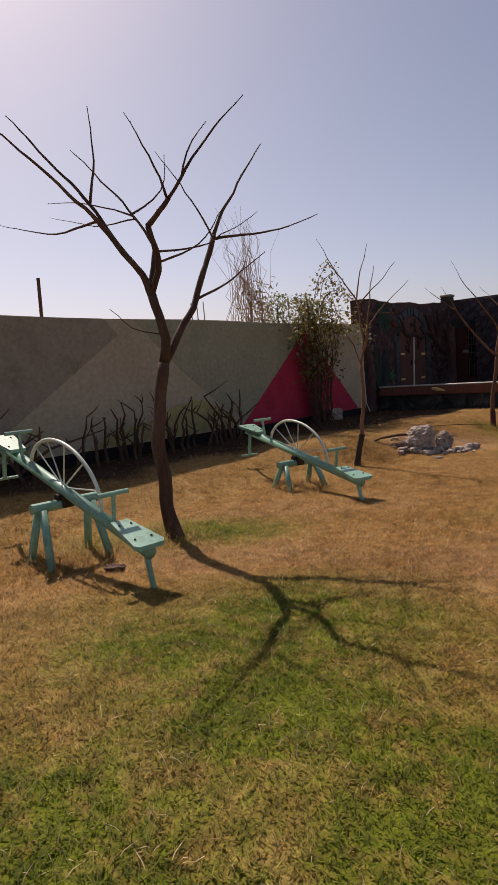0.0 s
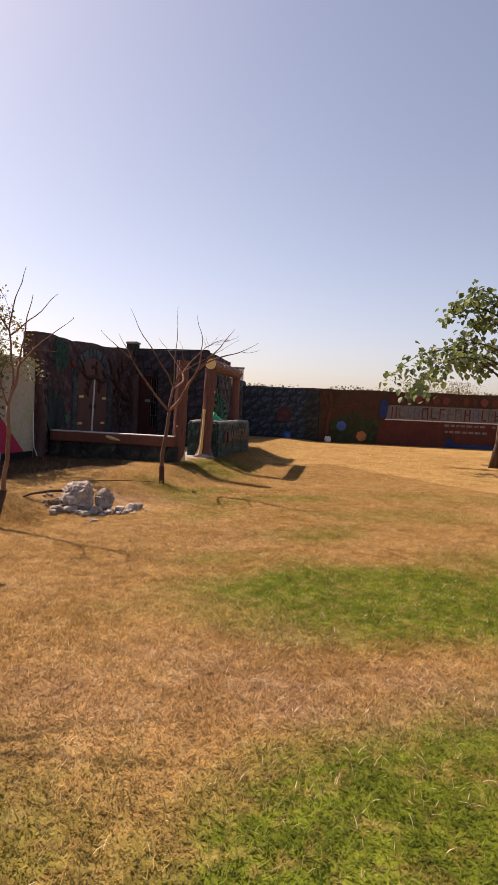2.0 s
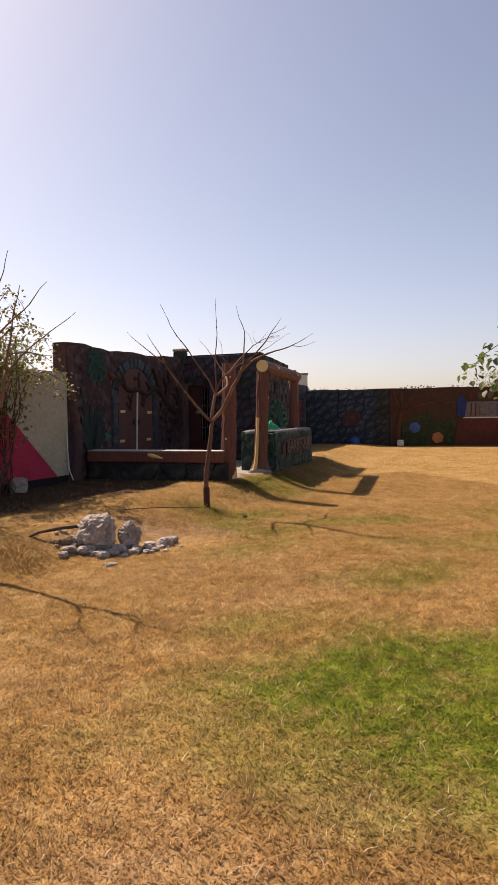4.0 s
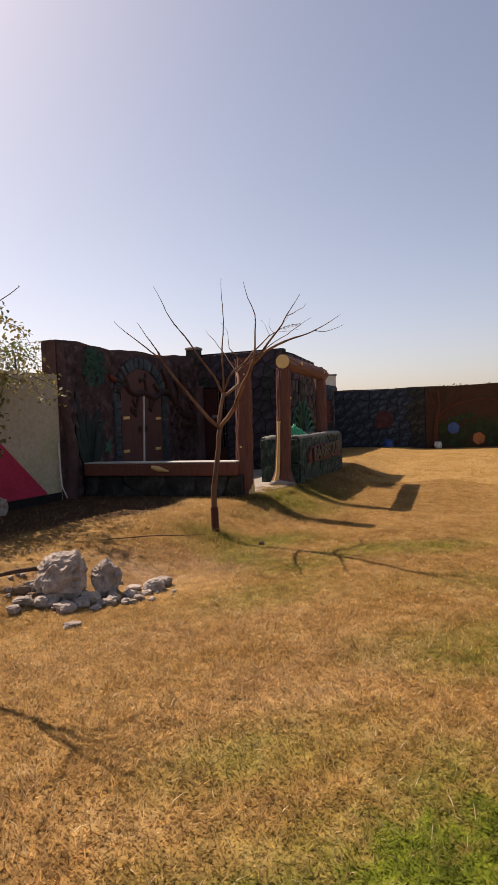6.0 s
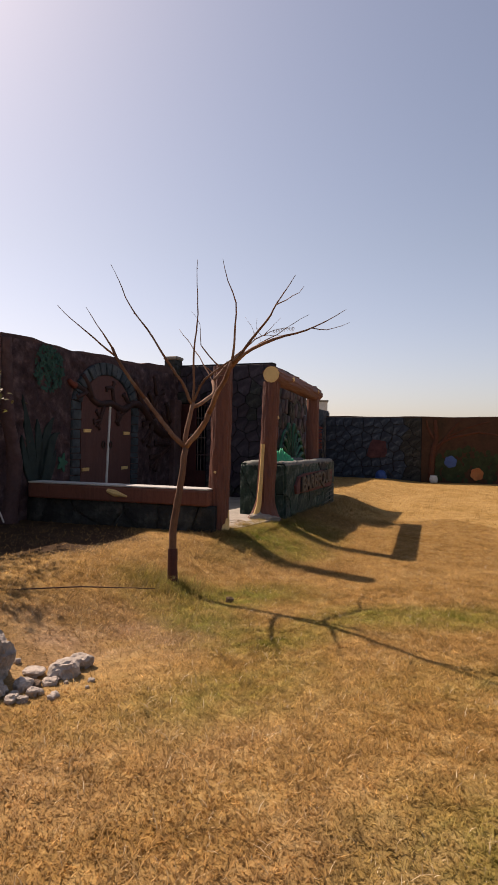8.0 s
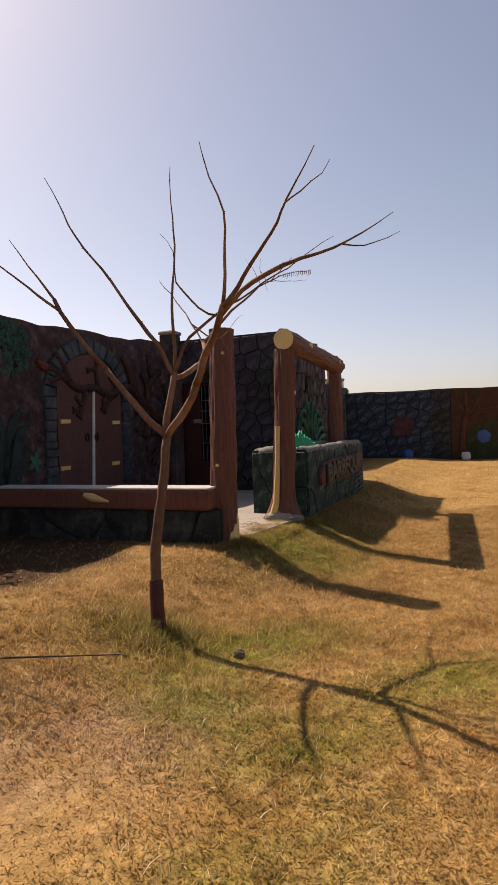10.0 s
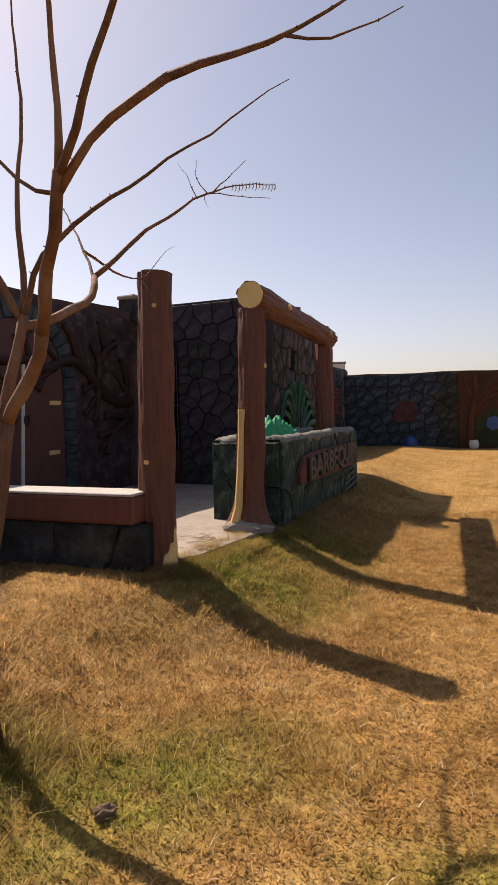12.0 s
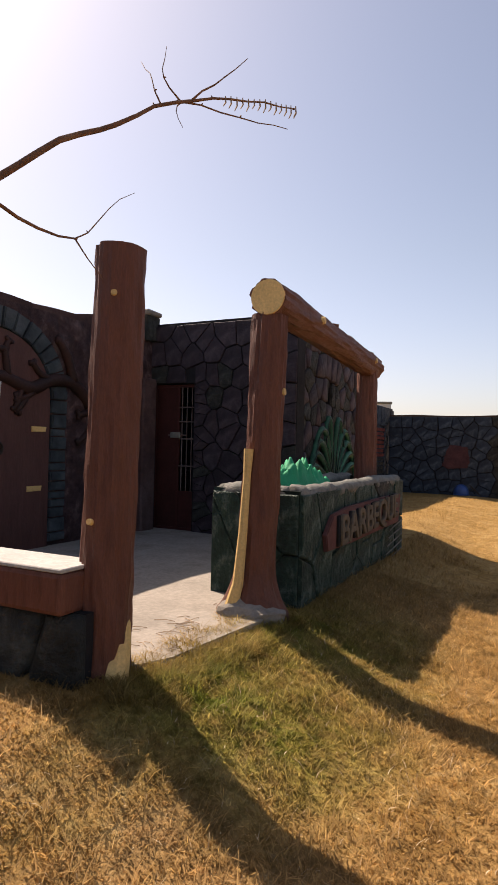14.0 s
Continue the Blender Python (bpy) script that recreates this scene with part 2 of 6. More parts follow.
def grass_colour(t, rand=None):
    att = t.nodes.new("ShaderNodeAttribute")
    att.attribute_name = "green"
    co = node(t, "ShaderNodeNewGeometry").outputs["Position"]
    big, mid, fine = noise_of(t, co, 0.8, 5, 0.7, 0.6), noise_of(t, co, 4.0, 5, 0.75, 0.8), noise_of(t, co, 70.0, 3, 0.7)
    dry = ramp(t, mid, (0.3, (0.215, 0.12, 0.037)), (0.5, (0.375, 0.22, 0.072)), (0.72, (0.49, 0.34, 0.152)))
    dry = blend(t, ramp(t, big, (0.4, gray(0)), (0.7, gray(0.6))), dry, (0.56, 0.36, 0.15))
    live = ramp(t, mid, (0.3, (0.085, 0.12, 0.009)), (0.7, (0.22, 0.25, 0.028)))
    patchy = node(t, "ShaderNodeMath")
    patchy.operation = "MULTIPLY"
    t.links.new(att.outputs["Fac"], patchy.inputs[0])
    t.links.new(ramp(t, noise_of(t, co, 7.0, 4, 0.7, 0.5), (0.32, gray(0.35)), (0.62, gray(1.0))), patchy.inputs[1])
    more = node(t, "ShaderNodeMath")
    more.operation, more.use_clamp = "MULTIPLY", True
    t.links.new(patchy.outputs[0], more.inputs[0])
    more.inputs[1].default_value = 1.35
    col = blend(t, more.outputs[0], dry, live)
    bare = t.nodes.new("ShaderNodeAttribute")
    bare.attribute_name = "bare"
    col = blend(t, bare.outputs["Fac"], col, ramp(t, mid, (0.3, (0.34, 0.2, 0.11)), (0.7, (0.46, 0.3, 0.18))))
    grain = noise_of(t, co, 11.0, 6, 0.85, 0.6)
    col = blend(t, 1.0, col, ramp(t, grain, (0.32, gray(0.62)), (0.5, gray(1.0)), (0.68, gray(1.42))), "MULTIPLY")
    return col, mid, fine


def grass_ground():
    m, t, p = nt("grass_ground")
    col, mid, fine = grass_colour(t)
    col = blend(t, 0.8, col, ramp(t, fine, (0.3, gray(0.54)), (0.7, gray(0.84))), "MULTIPLY")
    # dark soil and litter, also deepening the wall's shadow by colour
    soil = t.nodes.new("ShaderNodeAttribute")
    soil.attribute_name = "soil"
    col = blend(t, soil.outputs["Fac"], col, ramp(t, mid, (0.3, (0.035, 0.02, 0.012)), (0.7, (0.09, 0.055, 0.032))))
    t.links.new(col, p.inputs["Base Color"])
    p.inputs["Roughness"].default_value = 1.0
    p.inputs["Specular IOR Level"].default_value = 0.05
    bump(t, p, fine, 0.6, 0.02)
    return m


def straw_blades():
    m, t, p = nt("straw_blades")
    rnd = node(t, "ShaderNodeNewGeometry").outputs["Random Per Island"]
    t.links.new(ramp(t, rnd, (0, (0.32, 0.2, 0.09)), (0.6, (0.48, 0.35, 0.19)), (1, (0.66, 0.53, 0.34))), p.inputs["Base Color"])
    p.inputs["Roughness"].default_value = 0.6
    return m


def grass_blades():
    m, t, p = nt("grass_blades")
    col, mid, fine = grass_colour(t)
    r = node(t, "ShaderNodeNewGeometry").outputs["Random Per Island"]
    col = blend(t, 1.0, col, ramp(t, r, (0, gray(0.64)), (0.55, gray(0.98)), (0.88, gray(1.25)), (1, gray(1.6))), "MULTIPLY")
    t.links.new(col, p.inputs["Base Color"])
    p.inputs["Roughness"].default_value = 0.7
    p.inputs["Specular IOR Level"].default_value = 0.2
    up = node(t, "ShaderNodeVectorMath")
    up.operation = "ADD"
    t.links.new(node(t, "ShaderNodeNewGeometry").outputs["Normal"], up.inputs[0])
    up.inputs[1].default_value = (0, 0, 1.6)
    nrm = node(t, "ShaderNodeVectorMath")
    nrm.operation = "NORMALIZE"
    t.links.new(up.outputs[0], nrm.inputs[0])
    t.links.new(nrm.outputs[0], p.inputs["Normal"])
    tr = node(t, "ShaderNodeBsdfTranslucent")
    t.links.new(col, tr.inputs[0])
    mx = node(t, "ShaderNodeMixShader", Fac=0.5)
    t.links.new(p.outputs[0], mx.inputs[1])
    t.links.new(tr.outputs[0], mx.inputs[2])
    t.links.new(mx.outputs[0], t.nodes["Material Output"].inputs[0])
    return m


M["grass_ground"], M["grass_blades"], M["straw_blades"] = grass_ground(), grass_blades(), straw_blades()


# ---- mesh helpers ----
def part(name, bm, material, parent=None, label="", m=None, smooth=False):
    me = bpy.data.meshes.new(name)
    bm.to_mesh(me)
    bm.free()
    if smooth:
        me.shade_smooth()
    for k in material if isinstance(material, (list, tuple)) else [material]:
        me.materials.append(M[k])
    ob = new(name, me)
    if m is not None:
        ob.matrix_world = m
    if parent is not None:
        ob.parent = parent
        if m is not None:
            ob.matrix_parent_inverse = Matrix.Identity(4)
            ob.matrix_basis = m
    return tagged(ob, label=label)


def thing(name, m, label, category, group="", kind=""):
    ob = new(name)
    ob.empty_display_size = 0.2
    ob.matrix_basis = m
    return tagged(ob, label, category, group, kind)


def box(bm, x0, x1, y0, y1, z0, z1, bevel=0.0, seg=1):
    made = bmesh.ops.create_cube(bm, size=1)["verts"]
    for v in made:
        v.co = Vector((x0 + (x1 - x0) * (v.co.x + 0.5), y0 + (y1 - y0) * (v.co.y + 0.5), z0 + (z1 - z0) * (v.co.z + 0.5)))
    if bevel:
        edges = list({e for v in made for e in v.link_edges})
        bmesh.ops.bevel(bm, geom=edges, offset=bevel, segments=seg, affect="EDGES", profile=0.5)


def rough(bm, amount, scale, seed=0.0):
    for v in bm.verts:
        v.co += noise.noise_vector(v.co * scale + Vector((seed, seed * 0.7, 3.1))) * amount


def sweep(bm, points, radii, sides=8, cap=True, flat=1.0):
    """A tube through points, with a radius at each."""
    points = [Vector(p) for p in points]
    rings, ref = [], None
    for k, p in enumerate(points):
        way = (points[min(k + 1, len(points) - 1)] - points[max(k - 1, 0)]).normalized()
        if ref is None:
            ref = Vector((0, 0, 1)) if abs(way.z) < 0.8 else Vector((1, 0, 0))
        side = way.cross(ref).normalized()
        ref = side.cross(way).normalized()
        r = radii[k] if isinstance(radii, (list, tuple)) else radii
        rings.append([bm.verts.new(p + (side * math.cos(a) + ref * math.sin(a) * flat) * r) for a in (2 * math.pi * i / sides for i in range(sides))])
    for a, b in zip(rings, rings[1:]):
        for i in range(sides):
            bm.faces.new((a[i], a[(i + 1) % sides], b[(i + 1) % sides], b[i]))
    if cap:
        bm.faces.new(rings[0][::-1])
        bm.faces.new(rings[-1])
    return rings


def clip(poly, a, b, c):
    """The part of a polygon where a x + b y <= c."""
    out = []
    for (x0, y0), (x1, y1) in zip(poly, poly[1:] + poly[:1]):
        d0, d1 = a * x0 + b * y0 - c, a * x1 + b * y1 - c
        if d0 <= 0:
            out.append((x0, y0))
        if d0 * d1 < 0:
            k = d0 / (d0 - d1)
            out.append((x0 + (x1 - x0) * k, y0 + (y1 - y0) * k))
    return out


def cells(w, h, size, seed, tall=1.0, holes=()):
    """Irregular stones that fill w by h, each a polygon."""
    rnd = random.Random(seed)
    nx, ny = max(1, round(w / size)), max(1, round(h / (size * tall)))
    seeds = [((i + 0.5 + rnd.uniform(-0.42, 0.42)) * w / nx, (j + 0.5 + rnd.uniform(-0.42, 0.42)) * h / ny) for i in range(-1, nx + 1) for j in range(-1, ny + 1)]
    for x0, x1, z0, z1 in holes:
        seeds = [(x1 + 0.04 + 0.3 * size * rnd.random(), sy) if x0 < sx < x1 and z0 < sy < z1 and x1 < w - 0.1 else (sx, sy) for sx, sy in seeds]
    seeds = [(sx, sy) for sx, sy in seeds if 0 < sx < w and 0 < sy < h]
    for sx, sy in seeds:
        poly = [(0, 0), (w, 0), (w, h), (0, h)]
        for x0, x1, z0, z1 in holes:
            if sx >= x1 and z0 - size < sy < z1 + 0.3 * size:
                poly = clip(poly, -1, 0, -x1)
            elif sy >= z1 and x0 - size < sx < x1 + size:
                poly = clip(poly, 0, -1, -z1)
            elif sx <= x0 and z0 - size < sy < z1 + size:
                poly = clip(poly, 1, 0, x0)
            elif sy <= z0 and x0 - size < sx < x1 + size:
                poly = clip(poly, 0, 1, z0)
        for ox, oy in seeds:
            if (ox, oy) == (sx, sy) or (ox - sx) ** 2 + (oy - sy) ** 2 > 9 * size * size * max(1, tall) ** 2:
                continue
            a, b = ox - sx, oy - sy
            poly = clip(poly, a, b, (ox * ox + oy * oy - sx * sx - sy * sy) / 2)
            if len(poly) < 3:
                break
        if len(poly) >= 3 and not any(x0 < sx < x1 and z0 < sy < z1 for x0, x1, z0, z1 in holes):
            yield (sx, sy), poly


def stones(parent, w, h, size, seed, material, depth=0.05, joint=0.011, tall=1.0, holes=(), top=None, odd=None, m=None, name="stone", flat=False):
    """Stones proud of the front (local -y) of a wall, each an object of its own."""
    rnd = random.Random(seed + 1)
    m = m or Matrix.Identity(4)
    for (cx, cy), poly in cells(w, h, size, seed, tall, holes):
        pts = []
        for x, y in poly:
            v = Vector((x - cx, y - cy))
            pts.append((cx + v.x * (1 - joint / max(v.length, 0.04)), cy + v.y * (1 - joint / max(v.length, 0.04))))
        if top:
            pts = [(x, min(y, top(x))) for x, y in pts]
        bm = bmesh.new()
        d = depth * rnd.uniform(0.7, 1.3)
        base = [bm.verts.new((x - cx, 0, y - cy)) for x, y in pts]
        mid = [bm.verts.new(((x - cx) * 0.985, -d * 0.75, (y - cy) * 0.985)) for x, y in pts]
        r = 0.945 if flat else 0.86
        lid = [bm.verts.new(((x - cx) * r, -d * rnd.uniform(0.88, 1.12), (y - cy) * r)) for x, y in pts]
        n = len(pts)
        for a, b in ((base, mid), (mid, lid)):
            for i in range(n):
                bm.faces.new((a[i], a[(i + 1) % n], b[(i + 1) % n], b[i]))
        bm.faces.new(lid)
        mat_name = odd(cx, cy) if odd and odd(cx, cy) else material
        part(name, bm, mat_name, parent, m=m @ pose(cx, 0, cy), smooth=not flat)


def slab(w, t, h, top=None, steps=1, wob=0.0, seed=0, holes=()):
    """A wall in local coordinates: x 0..w, y 0..t, z 0..h, with a top line and holes."""
    bm = bmesh.new()
    xs = sorted({0.0, w, *[w * k / steps for k in range(steps + 1)], *[v for hl in holes for v in hl[:2]]})
    for x0, x1 in zip(xs, xs[1:]):
        cuts = sorted([hl[2:] for hl in holes if hl[0] <= (x0 + x1) / 2 <= hl[1]])
        z = 0.0
        for a, b in cuts:
            if a > z:
                box(bm, x0, x1, 0, t, z, a)
            z = b
        if z < h:
            k = len(bm.verts)
            box(bm, x0, x1, 0, t, z, h)
            if top:
                bm.verts.ensure_lookup_table()
                for v in bm.verts[k:]:
                    if v.co.z > h - 1e-4:
                        v.co.z = top(v.co.x)
    bmesh.ops.remove_doubles(bm, verts=bm.verts, dist=0.0005)
    inner = [f for f in bm.faces if all(len(e.link_faces) > 2 for e in f.edges)]
    return bm

# ---- ground ----
def green_field(x, y):
    """How green the lawn is, 0 dry to 1 watered."""
    x, y = np.asarray(x, float), np.asarray(y, float)
    g = np.zeros_like(x)
    for cx, cy, rx, ry, turn, k in (
        (4.75, 5.3, 1.8, 0.95, -22, 1.35), (3.0, 2.9, 1.5, 0.85, 10, 1.1), (3.9, 6.2, 0.9, 0.5, 40, 0.5),
        (0.1, 2.2, 2.0, 1.4, 0, 0.8), (0.1, 3.8, 1.4, 0.75, 0, 0.75), (-0.5, 6.0, 1.0, 0.55, 10, 0.62),
        (5.4, 7.9, 0.8, 0.5, 0, 0.42), (3.7, 7.1, 0.7, 0.35, 10, 0.4), (5.0, 11.8, 0.75, 0.4, -20, 0.5),
        (4.85, 11.3, 0.5, 0.8, 0, 0.5), (5.0, 10.5, 0.9, 0.4, 0, 0.28), (6.5, 10.6, 1.2, 0.4, -10, 0.42), (6.9, 14.2, 1.6, 0.65, 50, 0.5), (5.2, 11.7, 0.9, 0.5, 0, 0.5), (2.6, 5.9, 0.6, 0.25, 0, 0.2),
        (8.0, 5.4, 2.5, 1.2, 0, 0.6), (4.6, 9.6, 1.3, 0.5, 0, 0.25), (9.6, 10.0, 2.0, 0.7, -20, 0.3), (7.5, 8.6, 1.5, 0.6, -20, 0.35)):
        c, s = math.cos(radians(turn)), math.sin(radians(turn))
        u, v = ((x - cx) * c + (y - cy) * s) / rx, (-(x - cx) * s + (y - cy) * c) / ry
        g = np.maximum(g, k * np.clip(1.45 - np.sqrt(u * u + v * v), 0, 1))
    wob = 0.5 + 0.25 * np.sin(x * 3.1 + 1.7 * np.sin(y * 2.3)) + 0.25 * np.sin(y * 4.3 + 1.3 * np.sin(x * 3.7 + 1))
    fine = 0.5 + 0.5 * np.sin(x * 11.3 + 2.0 * np.sin(y * 9.1)) * np.sin(y * 13.7 + 2.0 * np.sin(x * 8.3))
    return np.clip((g * (0.7 + 0.5 * wob) - 0.1) * 1.3 + 0.12 * wob + 0.16 * (fine - 0.5), 0, 1)


def bare_field(x, y):
    """How bare the soil is."""
    g = np.zeros_like(x)
    for cx, cy, rx, ry, turn, k in ((3.9, 10.75, 0.9, 0.5, 10, 0.9), (2.9, 10.2, 0.7, 0.35, 0, 0.8), (2.95, 4.15, 1.3, 0.4, -25, 0.75), (2.1, 4.7, 1.2, 0.5, 10, 0.55), (1.3, 4.7, 1.0, 0.4, -30, 0.35),
                                    (-0.1, 5.2, 0.7, 0.35, 0, 0.5), (4.3, 7.9, 0.9, 0.4, 20, 0.35), (0.7, 6.8, 1.3, 0.4, 0, 0.3), (6.2, 12.9, 0.8, 0.35, -30, 0.35), (2.95, 4.0, 0.3, 0.2, 0, 0.5), (3.6, 8.9, 1.2, 0.35, 15, 0.3)):
        c, s = math.cos(radians(turn)), math.sin(radians(turn))
        u, v = ((x - cx) * c + (y - cy) * s) / rx, (-(x - cx) * s + (y - cy) * c) / ry
        g = np.maximum(g, k * np.clip(1.5 - np.sqrt(u * u + v * v), 0, 1))
    return np.clip(g * (0.7 + 0.5 * np.sin(x * 7 + 2 * np.sin(y * 6)) * np.sin(y * 9)), 0, 1)


def soil_shade_field(x, y):
    """Dark soil and litter along the foot of the wall, with the wall's shade painted in."""
    s, d = (x - P0.x) * U.x + (y - P0.y) * U.y, (x - P0.x) * N.x + (y - P0.y) * N.y
    edge = d + 0.18 * np.sin(s * 2.3) + 0.1 * np.sin(s * 6.1)
    # broader strip here, to darken the ground under the wall's shadow
    wide = 0.9 * sm(-4, -1, s)
    return (1 - sm(1.1 + wide, 1.9 + wide, edge)) * sm(-0.6, 0.0, d) * (1 - sm(0.5, 0.9, s)) * sm(-26, -24, s)


def axis(a, b, step, far):
    near = np.arange(a, b + 1e-6, step)
    out = step * 1.35 ** np.arange(1, 40)
    out = np.cumsum(out)
    out = out[out < far]
    return np.concatenate([a - out[::-1], near, b + out])


gx, gy = axis(-8, 16, 0.16, 900), axis(-2, 24, 0.16, 900)
X, Y = np.meshgrid(gx, gy)
Z = ground_z(X, Y)
me = bpy.data.meshes.new("ground")
nx, ny = len(gx), len(gy)
idx = np.arange(nx * ny).reshape(ny, nx)
quads = np.stack([idx[:-1, :-1], idx[:-1, 1:], idx[1:, 1:], idx[1:, :-1]], -1).reshape(-1, 4)
me.from_pydata(np.stack([X, Y, Z], -1).reshape(-1, 3), [], quads.tolist())
me.attributes.new("soil", "FLOAT", "POINT").data.foreach_set("value", soil_shade_field(X, Y).reshape(-1).astype(np.float32))
me.attributes.new("bare", "FLOAT", "POINT").data.foreach_set("value", bare_field(X, Y).reshape(-1).astype(np.float32))
me.attributes.new("green", "FLOAT", "POINT").data.foreach_set("value", green_field(X, Y).reshape(-1).astype(np.float32))
me.shade_smooth()
me.materials.append(M["grass_ground"])
tagged(new("ground", me), "lawn of dry yellow grass with green watered patches", "lawn", kind="structure")

# patio floor of the rock corner
bm = bmesh.new()
outline = [at(0.78, 0.0), at(5.6, 0.0), at(6.2, 2.2), at(6.2, 2.8), at(2.5, 3.3), at(2.1, 3.42), at(1.6, 3.36), at(1.1, 3.3), at(0.78, 3.15)]
low = [bm.verts.new((p.x, p.y, -0.1)) for p in outline]
top = [bm.verts.new((p.x, p.y, 0.255)) for p in outline]
bm.faces.new(top[::-1] if (outline[1] - outline[0]).cross(outline[2] - outline[0]).z < 0 else top)
for k in range(len(outline)):
    bm.faces.new((low[k], low[(k + 1) % len(low)], top[(k + 1) % len(top)], top[k]))
bmesh.ops.recalc_face_normals(bm, faces=bm.faces)
tagged(part("floor", bm, "concrete"), "pale rough concrete patio floor with bits of straw", "floor", kind="structure")

# ---- boundary wall ----
wall = part("wall_boundary", slab(26.1, 0.23, 2.62, steps=26, top=lambda x: 2.60 + 0.015 * math.sin(x * 1.3)), "wall_white", m=on_wall(-26, 0.0, -0.25), label="")
tagged(wall, "plastered garden wall, off-white with faded painted shapes", "wall", kind="structure")


def painted(name, points, material, label, y=-0.004):
    bm = bmesh.new()
    a = [bm.verts.new((s + 26, y, z + 0.25)) for s, z in points]
    b = [bm.verts.new((s + 26, y + 0.0035, z + 0.25)) for s, z in points]
    bm.faces.new(a)
    bm.faces.new(b[::-1])
    for k in range(len(a)):
        bm.faces.new((a[k], b[k], b[(k + 1) % len(b)], a[(k + 1) % len(a)]))
    bmesh.ops.recalc_face_normals(bm, faces=bm.faces)
    part(name, bm, material, wall, label)


painted("painted_triangle", ((-4.7, 0.36), (-0.36, 0.36), (-2.42, 2.2)), "wall_red", "faded crimson painted triangle on plaster")
painted("painted_patch", ((-14, 0.42), (-9.9, 0.42), (-7.35, 2.1), (-7.6, 2.34), (-14, 2.34)), "wall_grey", "weathered grey area of paint")
painted("painted_patch", ((-7.05, 2.34), (-6.1, 1.52), (-5.12, 0.8), (-4.55, 0.47), (-2.47, 2.17), (-2.3, 2.34)), "wall_sage", "faded grey-green area of paint")
painted("painted_patch", ((-8.1, 0.43), (-7.5, 0.66), (-6.9, 0.72), (-6.3, 0.93), (-5.7, 1.0), (-5.2, 0.79), (-4.72, 0.5), (-4.75, 0.43)), "wall_olive", "yellowish green algae stain above the foot of the wall", -0.0085)
# near-black strip that paints the shade at the wall's foot
painted("painted_plinth", ((-26, -0.1), (-0.02, -0.1), (-0.02, 0.355), (-9, 0.42), (-26, 0.42)), "joint_dark", "dark band along the foot of the wall, its shade put into the colour")

far_side = part("wall_side", slab(14.3, 0.23, 3.1, steps=15), "stone_blue", m=on_wall(5.65, 0.0, -0.2))
tagged(far_side, "stone-patterned garden wall in dark blue paint", "wall", kind="structure")

# far wall
FW = at(18.9, 0.15)
FWM = pose(FW.x, FW.y, -0.15, 0, 0, math.degrees(math.atan2(-0.537, 0.843)))
far_wall = part("wall_far", slab(34, 0.25, 2.8, steps=40, top=lambda x: 2.78 + 0.02 * math.sin(x * 2.1)), "mural_brown", m=FWM)
tagged(far_wall, "long garden wall with painted stones and faded murals", "wall", kind="structure")

# closing walls behind the walk
bm = bmesh.new()
box(bm, 0, 0.25, -34, 0, 0, 2.6)
e = FWM @ Vector((34, 0, 0))
tagged(part("wall_right", bm, "wall_white", m=pose(e.x, e.y, -0.15, 0, 0, math.degrees(math.atan2(-0.537, 0.843)))), "plain plastered garden wall", "wall", kind="structure")

# ---- rock corner ----
mural = part("wall_cave", slab(5.75, 0.3, 3.2, steps=18, top=lambda x: 3.2 + 0.10 * sm(2, 5.4, x) + 0.025 * math.sin(x * 3.1) + 0.012 * math.sin(x * 11)), "cave_brown", m=on_wall(0.0, -0.0, -0.24))
tagged(mural, "dark brown sculpted rock wall with an arched door relief", "wall", kind="structure")

# gate wall, from the boundary wall out towards the garden; local x runs away from the boundary wall
GW = on_wall(5.43, 0.0, 0.0, turn=-90)
gate_wall = part("wall_gate", slab(2.25, 0.25, 3.15, steps=9, holes=((0.06, 0.72, 0.25, 2.3),), top=lambda x: 3.15), "joint_dark", m=GW)
tagged(gate_wall, "dark purple stone wall with a doorway", "wall", kind="structure")
PW = on_wall(5.43, 2.16, 0.0)
panel_wall = part("wall_panel", slab(2.87, 0.2, 3.12, steps=12, holes=((1.35, 1.5, 2.1, 2.35),), top=lambda x: 3.12 - 0.1 * sm(1, 2.8, x)), "joint_dark", m=PW)
tagged(panel_wall, "dark sculpted stone wall with a green plant relief", "wall", kind="structure")
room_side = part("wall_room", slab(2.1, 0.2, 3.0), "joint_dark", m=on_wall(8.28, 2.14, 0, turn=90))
tagged(room_side, "side wall of the small stone room", "wall", kind="structure")
bm = bmesh.new()
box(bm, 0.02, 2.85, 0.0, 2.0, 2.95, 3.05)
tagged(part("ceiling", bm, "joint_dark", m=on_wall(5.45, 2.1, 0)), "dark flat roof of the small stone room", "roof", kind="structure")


def chimney():
    t = thing("chimney", on_wall(5.35, -0.02, 3.0), "squat grey block on the corner of the rock wall", "chimney")
    bm = bmesh.new()
    box(bm, -0.16, 0.16, -0.1, 0.2, -0.1, 0.26, 0.02)
    rough(bm, 0.012, 5)
    part("block", bm, "stone_grey", t)
    bm = bmesh.new()
    box(bm, -0.18, 0.18, -0.12, 0.22, 0.26, 0.33, 0.02)
    rough(bm, 0.012, 7)
    part("cap", bm, "concrete", t)


chimney()


